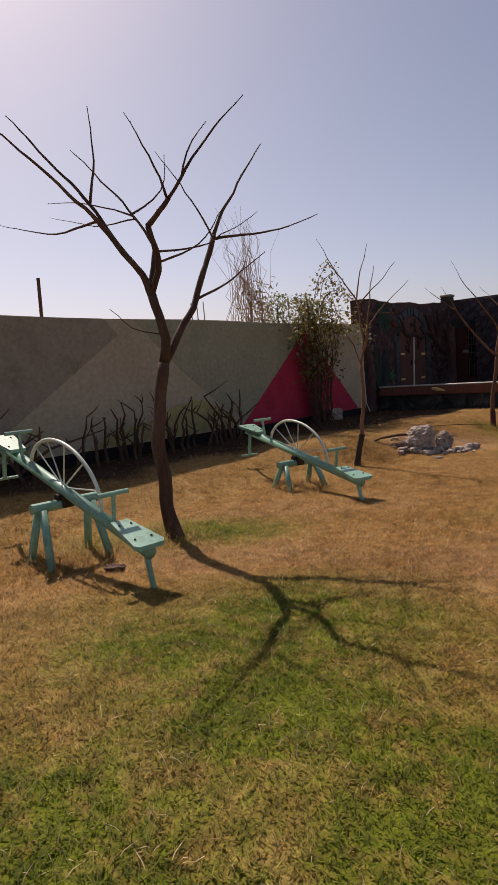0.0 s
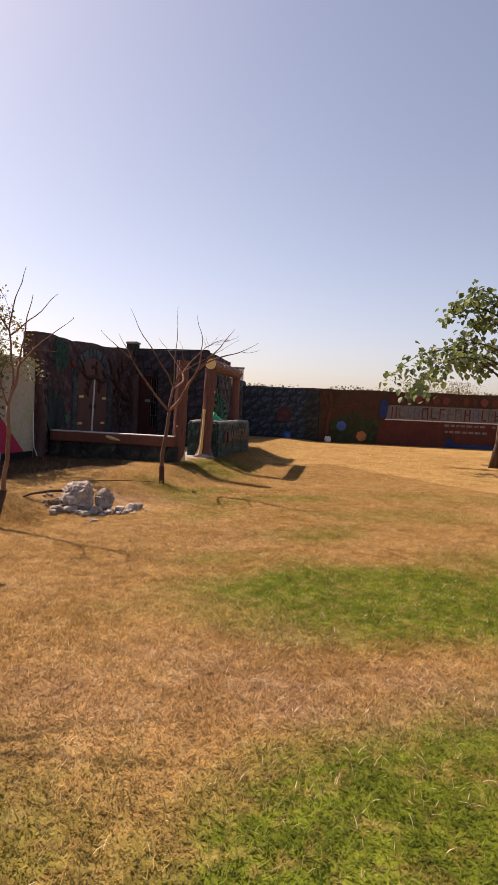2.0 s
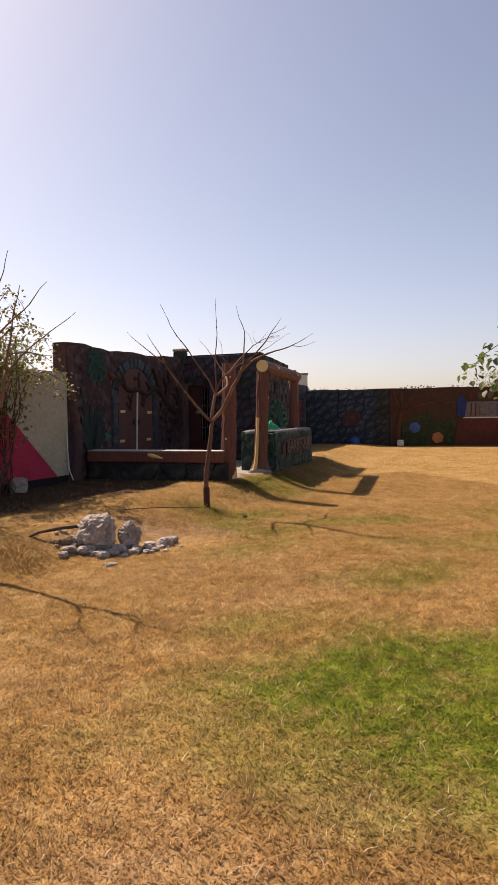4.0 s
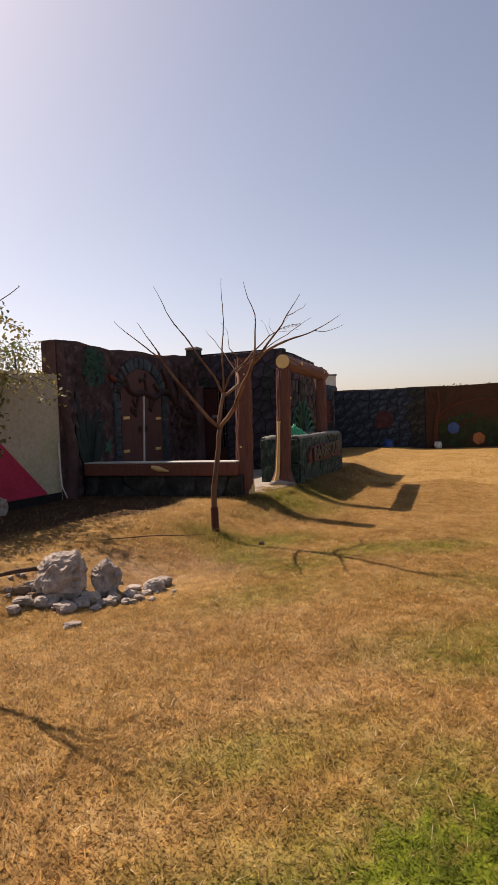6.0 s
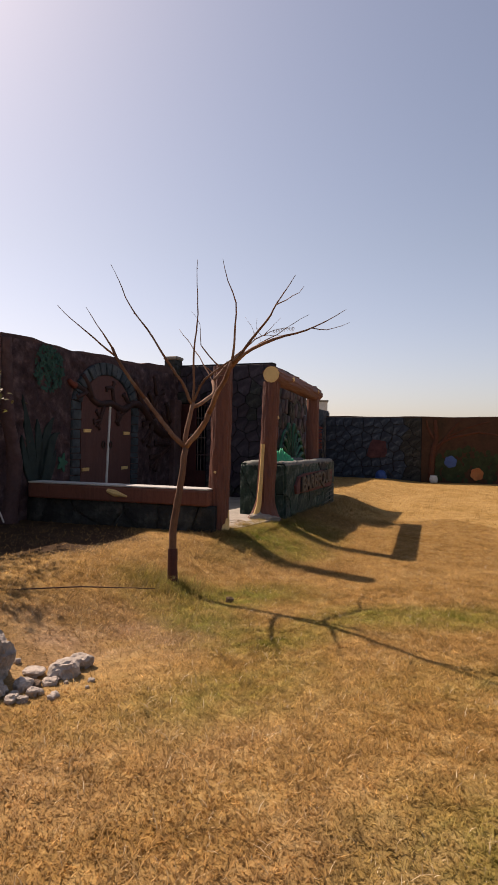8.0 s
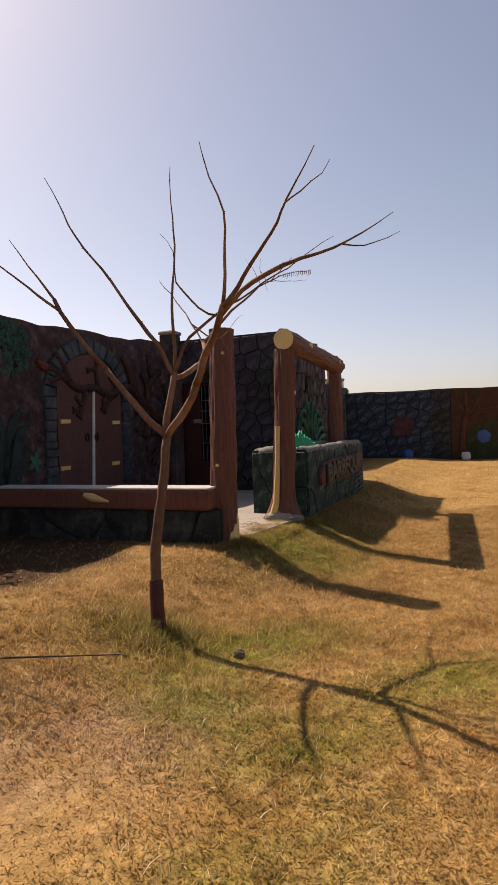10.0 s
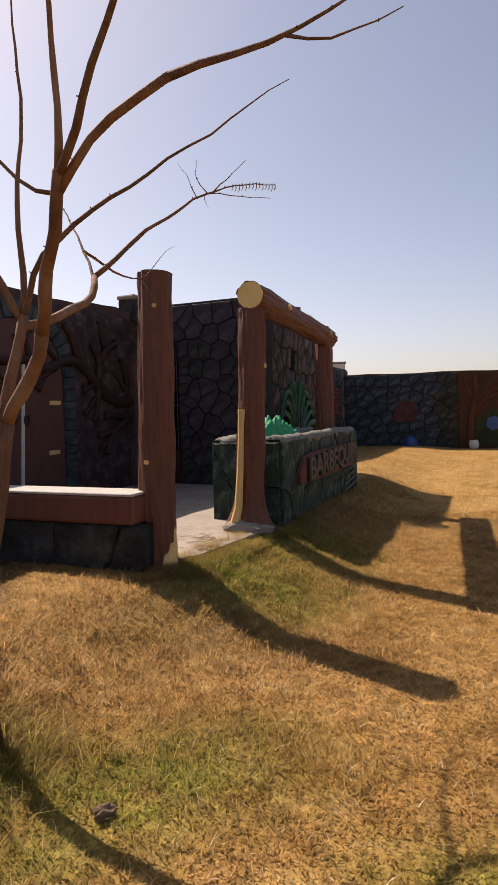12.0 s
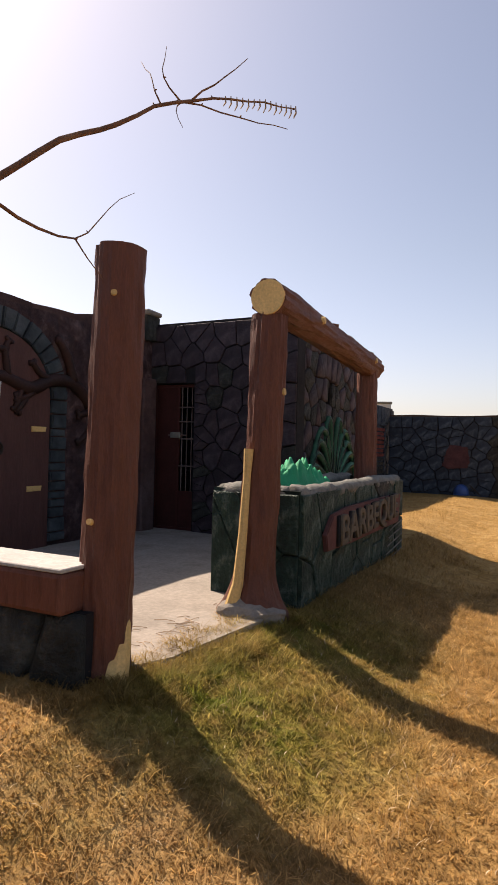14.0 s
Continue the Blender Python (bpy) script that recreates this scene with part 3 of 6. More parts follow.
# ---- logs ----
def log(bm, a, b, r0, r1, seed, flare=0.0, sides=36, rings=54):
    pts = [Vector(a).lerp(Vector(b), k / rings) for k in range(rings + 1)]
    rad = [r0 + (r1 - r0) * k / rings + flare * max(0, 1 - k / rings * 4.5) ** 2.2 for k in range(rings + 1)]
    sweep(bm, pts, rad, sides)
    ax = (Vector(b) - Vector(a)).normalized()
    for v in bm.verts:
        rel = v.co - Vector(a)
        along = rel.dot(ax)
        out = rel - ax * along
        if out.length < 1e-4:
            continue
        n = noise.noise(Vector((out.normalized().x * 2.2, out.normalized().y * 2.2, out.normalized().z * 2.2 + along * 0.8 + seed)))
        rib = noise.noise(Vector((out.normalized().x * 6, out.normalized().y * 6 + out.normalized().z * 6, along * 2.2 + seed)))
        chip = noise.noise(Vector((out.normalized().x * 11, out.normalized().y * 11 + out.normalized().z * 11, along * 9 + seed)))
        v.co += out.normalized() * (0.012 * n + 0.016 * rib + 0.008 * chip)


def knot(parent, p, direction, r=0.025, length=0.03):
    bm = bmesh.new()
    d = Vector(direction).normalized()
    sweep(bm, [Vector(p), Vector(p) + d * length], [r * 1.15, r], 10)
    part("knot", bm, "cream_paint", parent, "cream-painted sawn knot")


def post(s, d, z0, z1, r, label, lean=(0.045, 0.0), foot=0.0):
    p = at(s, d, z0)
    t = thing("log_post", pose(p.x, p.y, p.z), label, "post", "brown log posts")
    bm = bmesh.new()
    log(bm, (0, 0, -0.12), (lean[0], lean[1], z1 - z0), r * 1.05, r * 0.95, s, foot)
    part("trunk", bm, "brown_paint", t, smooth=False)
    return t


postC = post(0.78, 3.07, 0.2, 2.47, 0.137, "thick brown-painted concrete log post at the end of the log bench")
bm = bmesh.new()
sweep(bm, [(0.045, -0.09, -0.12), (0.06, -0.085, 0.05), (0.078, -0.065, 0.18), (0.09, -0.05, 0.3), (0.1, -0.03, 0.4)], [0.08, 0.076, 0.066, 0.05, 0.012], 10)
part("scar", bm, "cream_paint", postC, "cream-painted patch of bared wood")
for z, a in ((0.83, -128), (2.0, -86)):
    knot(postC, (0.115 * math.cos(radians(a)), 0.115 * math.sin(radians(a)), z), (math.cos(radians(a)), math.sin(radians(a)), 0.2), 0.016)

postB = post(2.26, 3.22, 0.22, 2.40, 0.136, "thick brown-painted concrete log post with a cream split branch", (0.087, -0.021), 0.25)
bm = bmesh.new()
sweep(bm, [(-0.25, -0.1, -0.02), (-0.19, -0.125, 0.06), (-0.14, -0.13, 0.25), (-0.11, -0.12, 0.6), (-0.085, -0.105, 1.0), (-0.075, -0.10, 1.2)], [0.07, 0.052, 0.04, 0.033, 0.028, 0.036], 9)
part("split_branch", bm, "cream_paint", postB, "cream-painted split branch along the post")
knot(postB, (0.165, -0.075, 1.62), (0.8, -0.6, 0.1), 0.026)
bm = bmesh.new()
bmesh.ops.create_icosphere(bm, subdivisions=3, radius=0.3)
for v in bm.verts:
    v.co = Vector((v.co.x * 0.85, v.co.y * 0.7, v.co.z * 0.5))
rough(bm, 0.07, 6)
rough(bm, 0.025, 22, 3)
part("footing", bm, "concrete", postB, "rough bare concrete footing", m=pose(-0.03, -0.1, 0.0))
postD = post(5.75, 3.06, 0.9, 2.42, 0.13, "thick brown-painted concrete log post standing in the planter", (0.0, 0.0))

lb = thing("log_beam", pose(*at(2.18, 3.33, 2.51)), "long brown-painted concrete log laid across two posts, cream sawn end", "beam")
span = at(6.05, 3.05, 2.49) - at(2.18, 3.33, 2.51)
bm = bmesh.new()
log(bm, (0, 0, 0), span, 0.135, 0.14, 4.0, rings=70)
part("log", bm, "brown_paint", lb)
bm = bmesh.new()
ax = span.normalized()
sweep(bm, [-ax * 0.012, ax * 0.01], [0.126, 0.13], 24)
part("sawn_end", bm, "cream_paint", lb, "cream-painted sawn log end")
for k in (0.47, 0.93):
    bm = bmesh.new()
    p = span * k + Vector((0.0, 0.0, 0.12))
    sweep(bm, [p - Vector((0, 0, 0.05)), p + Vector((0.01, -0.01, 0.05))], [0.055, 0.045], 10)
    part("stub", bm, "brown_paint", lb)
for k in (0.25, 0.86):
    knot(lb, span * k + Vector((0.1, -0.085, 0.02)), (0.8, -0.6, 0.1), 0.03)

bench = thing("log_bench", on_wall(0.8, 0, 0, turn=-90), "long low brown log bench, its flat top painted pale grey", "bench")
bm = bmesh.new()
box(bm, 0.1, 3.05, -0.32, 0.0, 0.57, 0.79, 0.028, 2)
for v in bm.verts:
    v.co += noise.noise_vector(v.co * 3) * 0.012
part("log", bm, "brown_paint", bench)
bm = bmesh.new()
box(bm, 0.1, 3.04, -0.312, 0.0, 0.79, 0.812, 0.005)
part("seat", bm, "seat_grey", bench, "flat pale grey seat top")
bm = bmesh.new()
sweep(bm, [(1.5, -0.325, 0.73), (1.62, -0.33, 0.70), (1.82, -0.325, 0.66)], [0.03, 0.05, 0.012], 8)
part("scar", bm, "cream_paint", bench, "cream-painted splinter")
low = part("wall_bench", slab(3.06, 0.2, 0.58), "joint_dark", m=on_wall(0.6, 0.05, 0, turn=-90))
tagged(low, "low wall of dark sculpted rocks under a bench", "wall", kind="structure")

# ---- planter ----
PL = on_wall(2.6, 3.44, 0.08)
planter = thing("barbecue_counter", PL, "long barbecue counter of green sculpted rock with raised lettering", "counter")
part("front", slab(3.42, 0.14, 1.02), "joint_green", planter, m=Matrix.Identity(4))
for nm, a in (("back", (0, 3.42, 0.63, 0.76)), ("end", (0, 0.13, 0.14, 0.63)), ("end", (3.29, 3.42, 0.14, 0.63))):
    bm = bmesh.new()
    box(bm, a[0], a[1], a[2], a[3], 0, 1.02)
    part(nm, bm, "stone_green", planter)
bm = bmesh.new()
box(bm, 0.13, 3.29, 0.14, 0.63, 0.0, 0.9)
part("soil", bm, "soil", planter)

# ---- reliefs of the cave wall: s along it, z up, on its front ----
def on_face(s, z, out=0.0):
    return Vector((s, -out, z + 0.24))


def relief_tube(name, pts, r0, r1, material="cave_root", label="", out=0.02, parent=mural):
    bm = bmesh.new()
    p = [on_face(s, z, out) for s, z in pts]
    fine = []
    for a, b in zip(p, p[1:]):
        n = max(2, int((b - a).length / 0.07))
        fine += [a.lerp(b, k / n) for k in range(n)]
    fine.append(p[-1])
    for _ in range(2):
        fine = [fine[0]] + [(fine[k - 1] + fine[k] * 2 + fine[k + 1]) / 4 for k in range(1, len(fine) - 1)] + [fine[-1]]
    sweep(bm, fine, [(r0 + (r1 - r0) * k / (len(fine) - 1)) * (1 + 0.18 * noise.noise(q * 9)) for k, q in enumerate(fine)], 9)
    return part(name, bm, material, parent, label, smooth=True)


def plate(name, pts, material, thick, out=0.0, parent=mural, label="", f=on_face, bevel=0.0):
    """A flat shape of that thickness on the front of a wall."""
    bm = bmesh.new()
    a = [bm.verts.new(f(s, z, out + thick)) for s, z in pts]
    b = [bm.verts.new(f(s, z, out - 0.01)) for s, z in pts]
    bm.faces.new(a)
    bm.faces.new(b[::-1])
    for k in range(len(a)):
        bm.faces.new((a[k], b[k], b[(k + 1) % len(b)], a[(k + 1) % len(a)]))
    bmesh.ops.recalc_face_normals(bm, faces=bm.faces)
    if bevel:
        edges = [e for e in bm.edges if all(v in a for v in e.verts)]
        bmesh.ops.bevel(bm, geom=edges, offset=bevel, segments=2, affect="EDGES")
    return part(name, bm, material, parent, label)


def arch_points(cx, half, z0, spring, top, n=14):
    return [(cx - half, z0)] + [(cx - half * math.cos(math.pi * k / n), spring + (top - spring) * math.sin(math.pi * k / n)) for k in range(n + 1)] + [(cx + half, z0)]


plate("door_relief", arch_points(2.65, 0.79, 0.25, 1.95, 2.62), "door_brown", 0.03, label="arched double door moulded in brown plaster")
plate("door_strip", ((2.57, 0.3), (2.62, 0.3), (2.735, 2.12), (2.69, 2.12)), "patch_white", 0.02, 0.03, label="pale vertical strip between two door leaves")
for s, z in ((2.02, 1.6), (3.27, 1.58), (1.98, 0.93), (3.22, 0.92)):
    plate("hinge", ((s - 0.1, z - 0.03), (s + 0.1, z - 0.025), (s + 0.11, z + 0.03), (s - 0.1, z + 0.03)), "cream_paint", 0.02, 0.03, bevel=0.006)
for s in (2.5, 2.72):
    bm = bmesh.new()
    ring = [on_face(s + 0.045 * math.cos(a), 1.36 + 0.06 * math.sin(a), 0.05) for a in (2 * math.pi * k / 12 for k in range(13))]
    sweep(bm, ring, 0.014, 6)
    part("door_ring", bm, "iron_dark", mural, "dark ring handle")
M["stone_slate"] = mottled("stone_slate", (0.016, 0.022, 0.028), (0.045, 0.06, 0.07), (0.09, 0.105, 0.115), 3.0, 0.75, 0.7, 0.015, 14)
rnd = random.Random(5)
for side in (-1, 1):
    z = 0.3
    while z < 1.93:
        h = rnd.uniform(0.09, 0.17)
        x = 2.65 + side * 0.93
        w = rnd.uniform(0.11, 0.13)
        plate("door_stone", ((x - w, z + 0.008), (x + w, z + 0.008), (x + w, z + h - 0.008), (x - w, z + h - 0.008)), "stone_slate", rnd.uniform(0.035, 0.06), bevel=0.012)
        z += h
n = 17
for k in range(n):
    a0, a1 = math.pi * (k + 0.06) / n, math.pi * (k + 0.94) / n
    pts = [(2.65 - math.cos(a) * r, 1.95 + math.sin(a) * q) for a, r, q in ((a0, 0.81, 0.68), (a0, 1.06, 0.9), (a1, 1.06, 0.9), (a1, 0.81, 0.68))]
    plate("door_stone", pts, "stone_slate", rnd.uniform(0.035, 0.06), bevel=0.01)

relief_tube("root_branch", ((5.02, 1.62), (4.73, 1.58), (4.4, 1.7), (4.12, 1.9), (3.92, 2.08), (3.74, 2.17), (3.4, 2.15), (3.17, 2.0), (2.94, 2.06), (2.75, 2.14), (2.6, 2.10), (2.3, 2.08), (2.12, 2.18), (1.98, 2.28), (1.65, 2.36)), 0.10, 0.055, label="thick moulded tree branch winding across the door")
for pts, r in ((((3.4, 2.15), (3.23, 2.2), (3.15, 2.33)), 0.035), (((3.17, 2.0), (3.07, 1.9), (2.92, 1.9)), 0.035), (((3.07, 1.9), (3.0, 1.82), (2.95, 1.76)), 0.03),
               (((2.82, 2.12), (2.78, 2.35), (2.76, 2.42)), 0.035), (((2.77, 2.4), (2.68, 2.4), (2.56, 2.37)), 0.028), (((2.77, 2.4), (2.8, 2.46), (2.83, 2.52)), 0.026),
               (((3.8, 2.16), (3.69, 2.46), (3.52, 2.64)), 0.05), (((4.24, 1.9), (4.28, 2.2), (4.1, 2.42)), 0.045), (((4.28, 2.15), (4.4, 2.37), (4.72, 2.5)), 0.045),
               (((4.41, 2.4), (4.34, 2.6), (4.32, 2.78)), 0.035), (((4.12, 1.85), (4.0, 1.79), (3.88, 1.77)), 0.035), (((4.22, 1.8), (4.2, 1.55), (4.12, 1.32)), 0.04),
               (((4.14, 1.65), (4.0, 1.5), (3.88, 1.43)), 0.035), (((4.9, 1.8), (4.75, 1.95), (4.66, 2.04)), 0.04), (((4.98, 1.85), (4.92, 2.1), (4.84, 2.27)), 0.04),
               (((5.0, 1.36), (4.75, 1.38), (4.38, 1.4)), 0.045), (((4.95, 1.32), (4.6, 1.16), (4.2, 1.1)), 0.045), (((4.6, 1.2), (4.45, 1.0), (4.38, 0.82)), 0.04), (((4.45, 1.05), (4.35, 0.95), (4.2, 0.92)), 0.03),
               (((2.12, 2.18), (2.03, 2.4), (1.87, 2.55)), 0.045), (((2.5, 2.05), (2.42, 1.84), (2.33, 1.66)), 0.032), (((2.42, 1.82), (2.32, 1.77), (2.2, 1.76)), 0.026), (((2.4, 1.84), (2.33, 1.9), (2.27, 1.97)), 0.026),
               (((3.0, 2.0), (2.98, 1.9), (2.91, 1.76)), 0.028), (((1.98, 2.28), (1.85, 2.2), (1.7, 2.15)), 0.035)):
    relief_tube("root_twig", pts, r * 1.3, r * 0.95, out=0.04)
    e, d = Vector(pts[2]), (Vector(pts[2]) - Vector(pts[1])).normalized()
    for turn in (-1.2, 1.1):
        q = Vector((d.x * math.cos(turn) - d.y * math.sin(turn), d.x * math.sin(turn) + d.y * math.cos(turn))) * rnd.uniform(0.04, 0.07)
        relief_tube("root_stub", (tuple(e - d * 0.03), tuple(e - d * 0.03 + q)), r * 0.9, r * 0.8, out=0.04)
relief_tube("root_tip", ((1.67, 2.355), (1.56, 2.37), (1.5, 2.44)), 0.056, 0.04, "red_wall", "reddish end of the moulded branch", 0.03)

# medallion of leaves, the plant and the flower
bm = bmesh.new()
rnd = random.Random(8)
for k in range(260):
    a, r = rnd.uniform(0, 2 * math.pi), math.sqrt(rnd.random()) * 0.36
    c = on_face(1.0 + r * math.cos(a), 2.55 + r * 1.0 * math.sin(a), 0.02 + rnd.uniform(0, 0.03))
    w, h, t = rnd.uniform(0.018, 0.035), rnd.uniform(0.03, 0.06), rnd.uniform(0, 6.28)
    u, v = Vector((math.cos(t), 0, math.sin(t))), Vector((-math.sin(t), 0, math.cos(t)))
    q = [bm.verts.new(c + u * x + v * y + Vector((0, o, 0))) for x, y, o in ((-w, 0, 0), (0, -h, -0.01), (w, 0, 0), (0, h, -0.02))]
    bm.faces.new(q)
part("medallion", bm, "medal_green", mural, "round green relief of clustered leaves")
M["leaf_dark"] = mottled("leaf_dark", (0.008, 0.017, 0.017), (0.02, 0.036, 0.032), None, 4, 0.7, 0.5, 0.01)
for base, mid, tip, w in (((0.75, 0.7), (0.6, 1.4), (0.42, 2.1), 0.09), ((0.85, 0.7), (0.8, 1.5), (0.75, 1.75), 0.08), ((0.95, 0.7), (1.0, 1.6), (1.3, 1.55), 0.12),
                          ((0.8, 0.7), (0.95, 1.7), (1.15, 1.8), 0.09), ((0.7, 0.7), (0.5, 1.0), (0.42, 1.5), 0.07), ((1.0, 0.7), (1.15, 1.1), (1.2, 1.3), 0.06)):
    left, right = [], []
    for k in range(9):
        u = k / 8
        p = Vector(base).lerp(Vector(mid), u).lerp(Vector(mid).lerp(Vector(tip), u), u)
        ww = w * math.sin(math.pi * (0.15 + 0.85 * u)) + 0.008
        left.append((p.x - ww, p.y))
        right.append((p.x + ww, p.y))
    plate("relief_leaf", left + right[::-1], "leaf_dark", 0.04, bevel=0.008)
plate("relief_flower", [(1.38 + (0.1 + 0.04 * math.cos(5 * a)) * math.cos(a), 1.06 + (0.12 + 0.05 * math.cos(5 * a)) * math.sin(a)) for a in (2 * math.pi * k / 20 for k in range(20))], "relief_green", 0.03)
# rough rock rib at the open end of the wall, and the pilaster by the gate
def rock_face():
    """The lumpy plaster of the rock wall, left smooth inside the arch."""
    bm = bmesh.new()
    nx, nz = 190, 100
    grid = []
    for i in range(nx + 1):
        col = []
        for j in range(nz + 1):
            u, z = 5.74 * i / nx, -0.1 + 3.02 * j / nz
            p = Vector((u, 0, z))
            cell = noise.voronoi(p * 3.1 + noise.noise_vector(p * 2.0) * 0.5)[0]
            lump = min(1.0, (cell[1] - cell[0]) * 2.2) * 0.6 + 0.5 * abs(noise.noise(p * 4.2 + Vector((3, 1, 0)))) + 0.25 * noise.noise(p * 14)
            inside = abs(u - 2.65) < 1.06 and (z < 1.95 or ((u - 2.65) / 1.08) ** 2 + ((z - 1.95) / 0.92) ** 2 < 1)
            edge = min(1.0, u / 0.1, (5.74 - u) / 0.1, (j + 0.0) / 3, (nz - j) / 3)
            col.append(bm.verts.new(on_face(u, z, 0.004 if inside else 0.004 + 0.045 * max(0.0, lump) * edge)))
        grid.append(col)
    for a, b in zip(grid, grid[1:]):
        for j in range(nz):
            bm.faces.new((a[j], b[j], b[j + 1], a[j + 1]))
    part("rock_face", bm, "cave_rock", mural, "lumpy purple-brown sculpted plaster", smooth=True)


rock_face()
relief_tube("rock_rib", ((0.12, -0.1), (0.2, 0.6), (0.28, 1.1), (0.12, 1.7), (0.1, 2.4), (0.08, 2.9)), 0.16, 0.07, "cave_brown", "rough rock rib")
bm = bmesh.new()
box(bm, 5.04, 5.34, -0.16, 0.0, 0.45, 2.6, 0.02)
rough(bm, 0.01, 3)
part("pilaster", bm, "cave_brown", mural)
bm = bmesh.new()
sweep(bm, [on_face(-0.1, 1.2, 0.05), on_face(-0.09, 0.8, 0.05), on_face(-0.07, 0.45, 0.06), on_face(0.0, 0.25, 0.1)], 0.012, 6)
tagged(part("hose", bm, "white_paint", None, m=on_wall(0, 0, -0.24)), "thin white plastic pipe hanging down a plastered wall", "pipe")

# ---- gate ----
gate = thing("gate", GW @ pose(0.39, 0.06, 0.25), "narrow closed iron gate, dark red sheet with a barred side", "gate")
bm = bmesh.new()
for x in (-0.33, 0.05, 0.33):
    box(bm, x - 0.018, x + 0.018, -0.018, 0.018, 0.0, 2.04)
for z in (0.02, 2.02):
    box(bm, -0.312, 0.312, -0.017, 0.017, z - 0.02, z + 0.02)
part("frame", bm, "gate_red", gate)
bm = bmesh.new()
box(bm, -0.312, 0.032, -0.006, 0.006, 0.04, 2.0)
part("panel", bm, "gate_red", gate, "plain dark red steel sheet")
bm = bmesh.new()
box(bm, 0.068, 0.312, -0.006, 0.006, 0.04, 0.55)
part("panel", bm, "gate_red", gate, "low dark red steel sheet")
for x in (0.11, 0.19, 0.27):
    bm = bmesh.new()
    sweep(bm, [(x, -0.008, 0.55), (x, -0.008, 2.0)], 0.009, 6)
    part("bar", bm, "bar_grey", gate, "dull worn steel bar")
for z in (0.9, 1.28, 1.52, 1.72):
    bm = bmesh.new()
    box(bm, 0.068, 0.312, -0.022, -0.006, z - 0.01, z + 0.01)
    part("cross_bar", bm, "bar_grey", gate, "dull worn steel bar")
bm = bmesh.new()
box(bm, -0.06, 0.1, -0.05, -0.02, 1.29, 1.37, 0.006)
part("latch", bm, "stone_rim", gate, "pale worn steel latch")
bm = bmesh.new()
sweep(bm, [(-0.1, -0.035, 1.33), (0.2, -0.035, 1.33)], 0.01, 6)
part("bolt_rod", bm, "bar_grey", gate)

# plant relief: a fan of curled fronds
def on_panel(s, z, out=0.0):
    return Vector((s, -out, z))


for side in (-1, 1):
    for j in range(5):
        a, b, c = Vector((1.52 + 0.03 * side, 0.85)), Vector((1.52 + side * (0.14 + 0.24 * j), 2.55 - 0.27 * j)), Vector((1.52 + side * (0.8 + 0.06 * j - 0.38 * (j == 0)), 1.45 - 0.12 * j))
        curve = []
        for k in range(15):
            u = k / 14
            p = a.lerp(b, u).lerp(b.lerp(c, u), u)
            curve.append(on_panel(p.x, p.y, 0.06 + 0.006 * j))
        bm = bmesh.new()
        sweep(bm, curve, [0.05 * (0.45 + 0.55 * math.sin(math.pi * k / 14)) for k in range(15)], 7)
        frond = part("frond", bm, "relief_green", panel_wall, smooth=True)
        bm = bmesh.new()
        for k in range(2, 14):
            out = Vector((side * 0.045, 0, -0.055))
            sweep(bm, [curve[k] + Vector((0, -0.03, 0)), curve[k] + out + Vector((0, -0.01, 0))], [0.012, 0.005], 5)
        sweep(bm, [q + Vector((0, -0.04, 0)) for q in curve], 0.012, 5)
        part("frond_rib", bm, "stone_green", panel_wall, smooth=True)


M["sign_red"] = mottled("sign_red", (0.11, 0.042, 0.038), (0.18, 0.07, 0.062), None, 3, 0.8, 0.5, 0.01, 16)
M["letter_tan"] = mottled("letter_tan", (0.075, 0.06, 0.042), (0.13, 0.10, 0.07), (0.04, 0.04, 0.034), 5, 0.8, 0.5, 0.006, 26)


# ---- barbecue counter: lettering, lines, cloth, rough rim ----
bm = bmesh.new()
for (x0, y0), (x1, y1), r in (((0.03, 0.06), (3.38, 0.06), 0.085), ((0.03, 0.69), (3.38, 0.69), 0.08), ((0.065, 0.1), (0.065, 0.68), 0.085)):
    n = int(math.hypot(x1 - x0, y1 - y0) / 0.05) + 1
    p = [Vector((x0 + (x1 - x0) * k / n, y0 + (y1 - y0) * k / n, 0.985 + 0.02 * noise.noise(Vector((k * 0.23, x0, y1))))) for k in range(n + 1)]
    sweep(bm, p, [r * (1.0 + 0.16 * noise.noise(q * 5.0)) * (0.82 if k in (0, n) else 1) for k, q in enumerate(p)], 12, flat=0.85)
rough(bm, 0.02, 7.5, 2)
rough(bm, 0.012, 19.0, 5)
# paler than the green sides to paint the sun on the top
part("rim", bm, "stone_rim", planter, "worn craggy top edge of rock, sunlight put into its paler colour", smooth=True)
plate("sign_patch", ((0.46, 0.50), (1.2, 0.49), (3.0, 0.50), (3.1, 0.83), (2.2, 0.84), (1.0, 0.83), (0.6, 0.79), (0.42, 0.64)), "sign_red", 0.03, 0.05, planter, "dull red painted patch under the lettering", f=on_panel, bevel=0.01)
text = bpy.data.curves.new("lettering", "FONT")
text.body, text.size, text.extrude, text.align_x, text.align_y = "BARBEQUE", 0.36, 0.014, "CENTER", "CENTER"
text.bevel_depth, text.bevel_resolution, text.offset = 0.006, 1, 0.002
tmp = new("lettering", text)
bpy.context.view_layer.update()
lm = bpy.data.meshes.new_from_object(tmp.evaluated_get(bpy.context.evaluated_depsgraph_get()))
bpy.data.objects.remove(tmp)
w = max(v.co.x for v in lm.vertices) - min(v.co.x for v in lm.vertices)
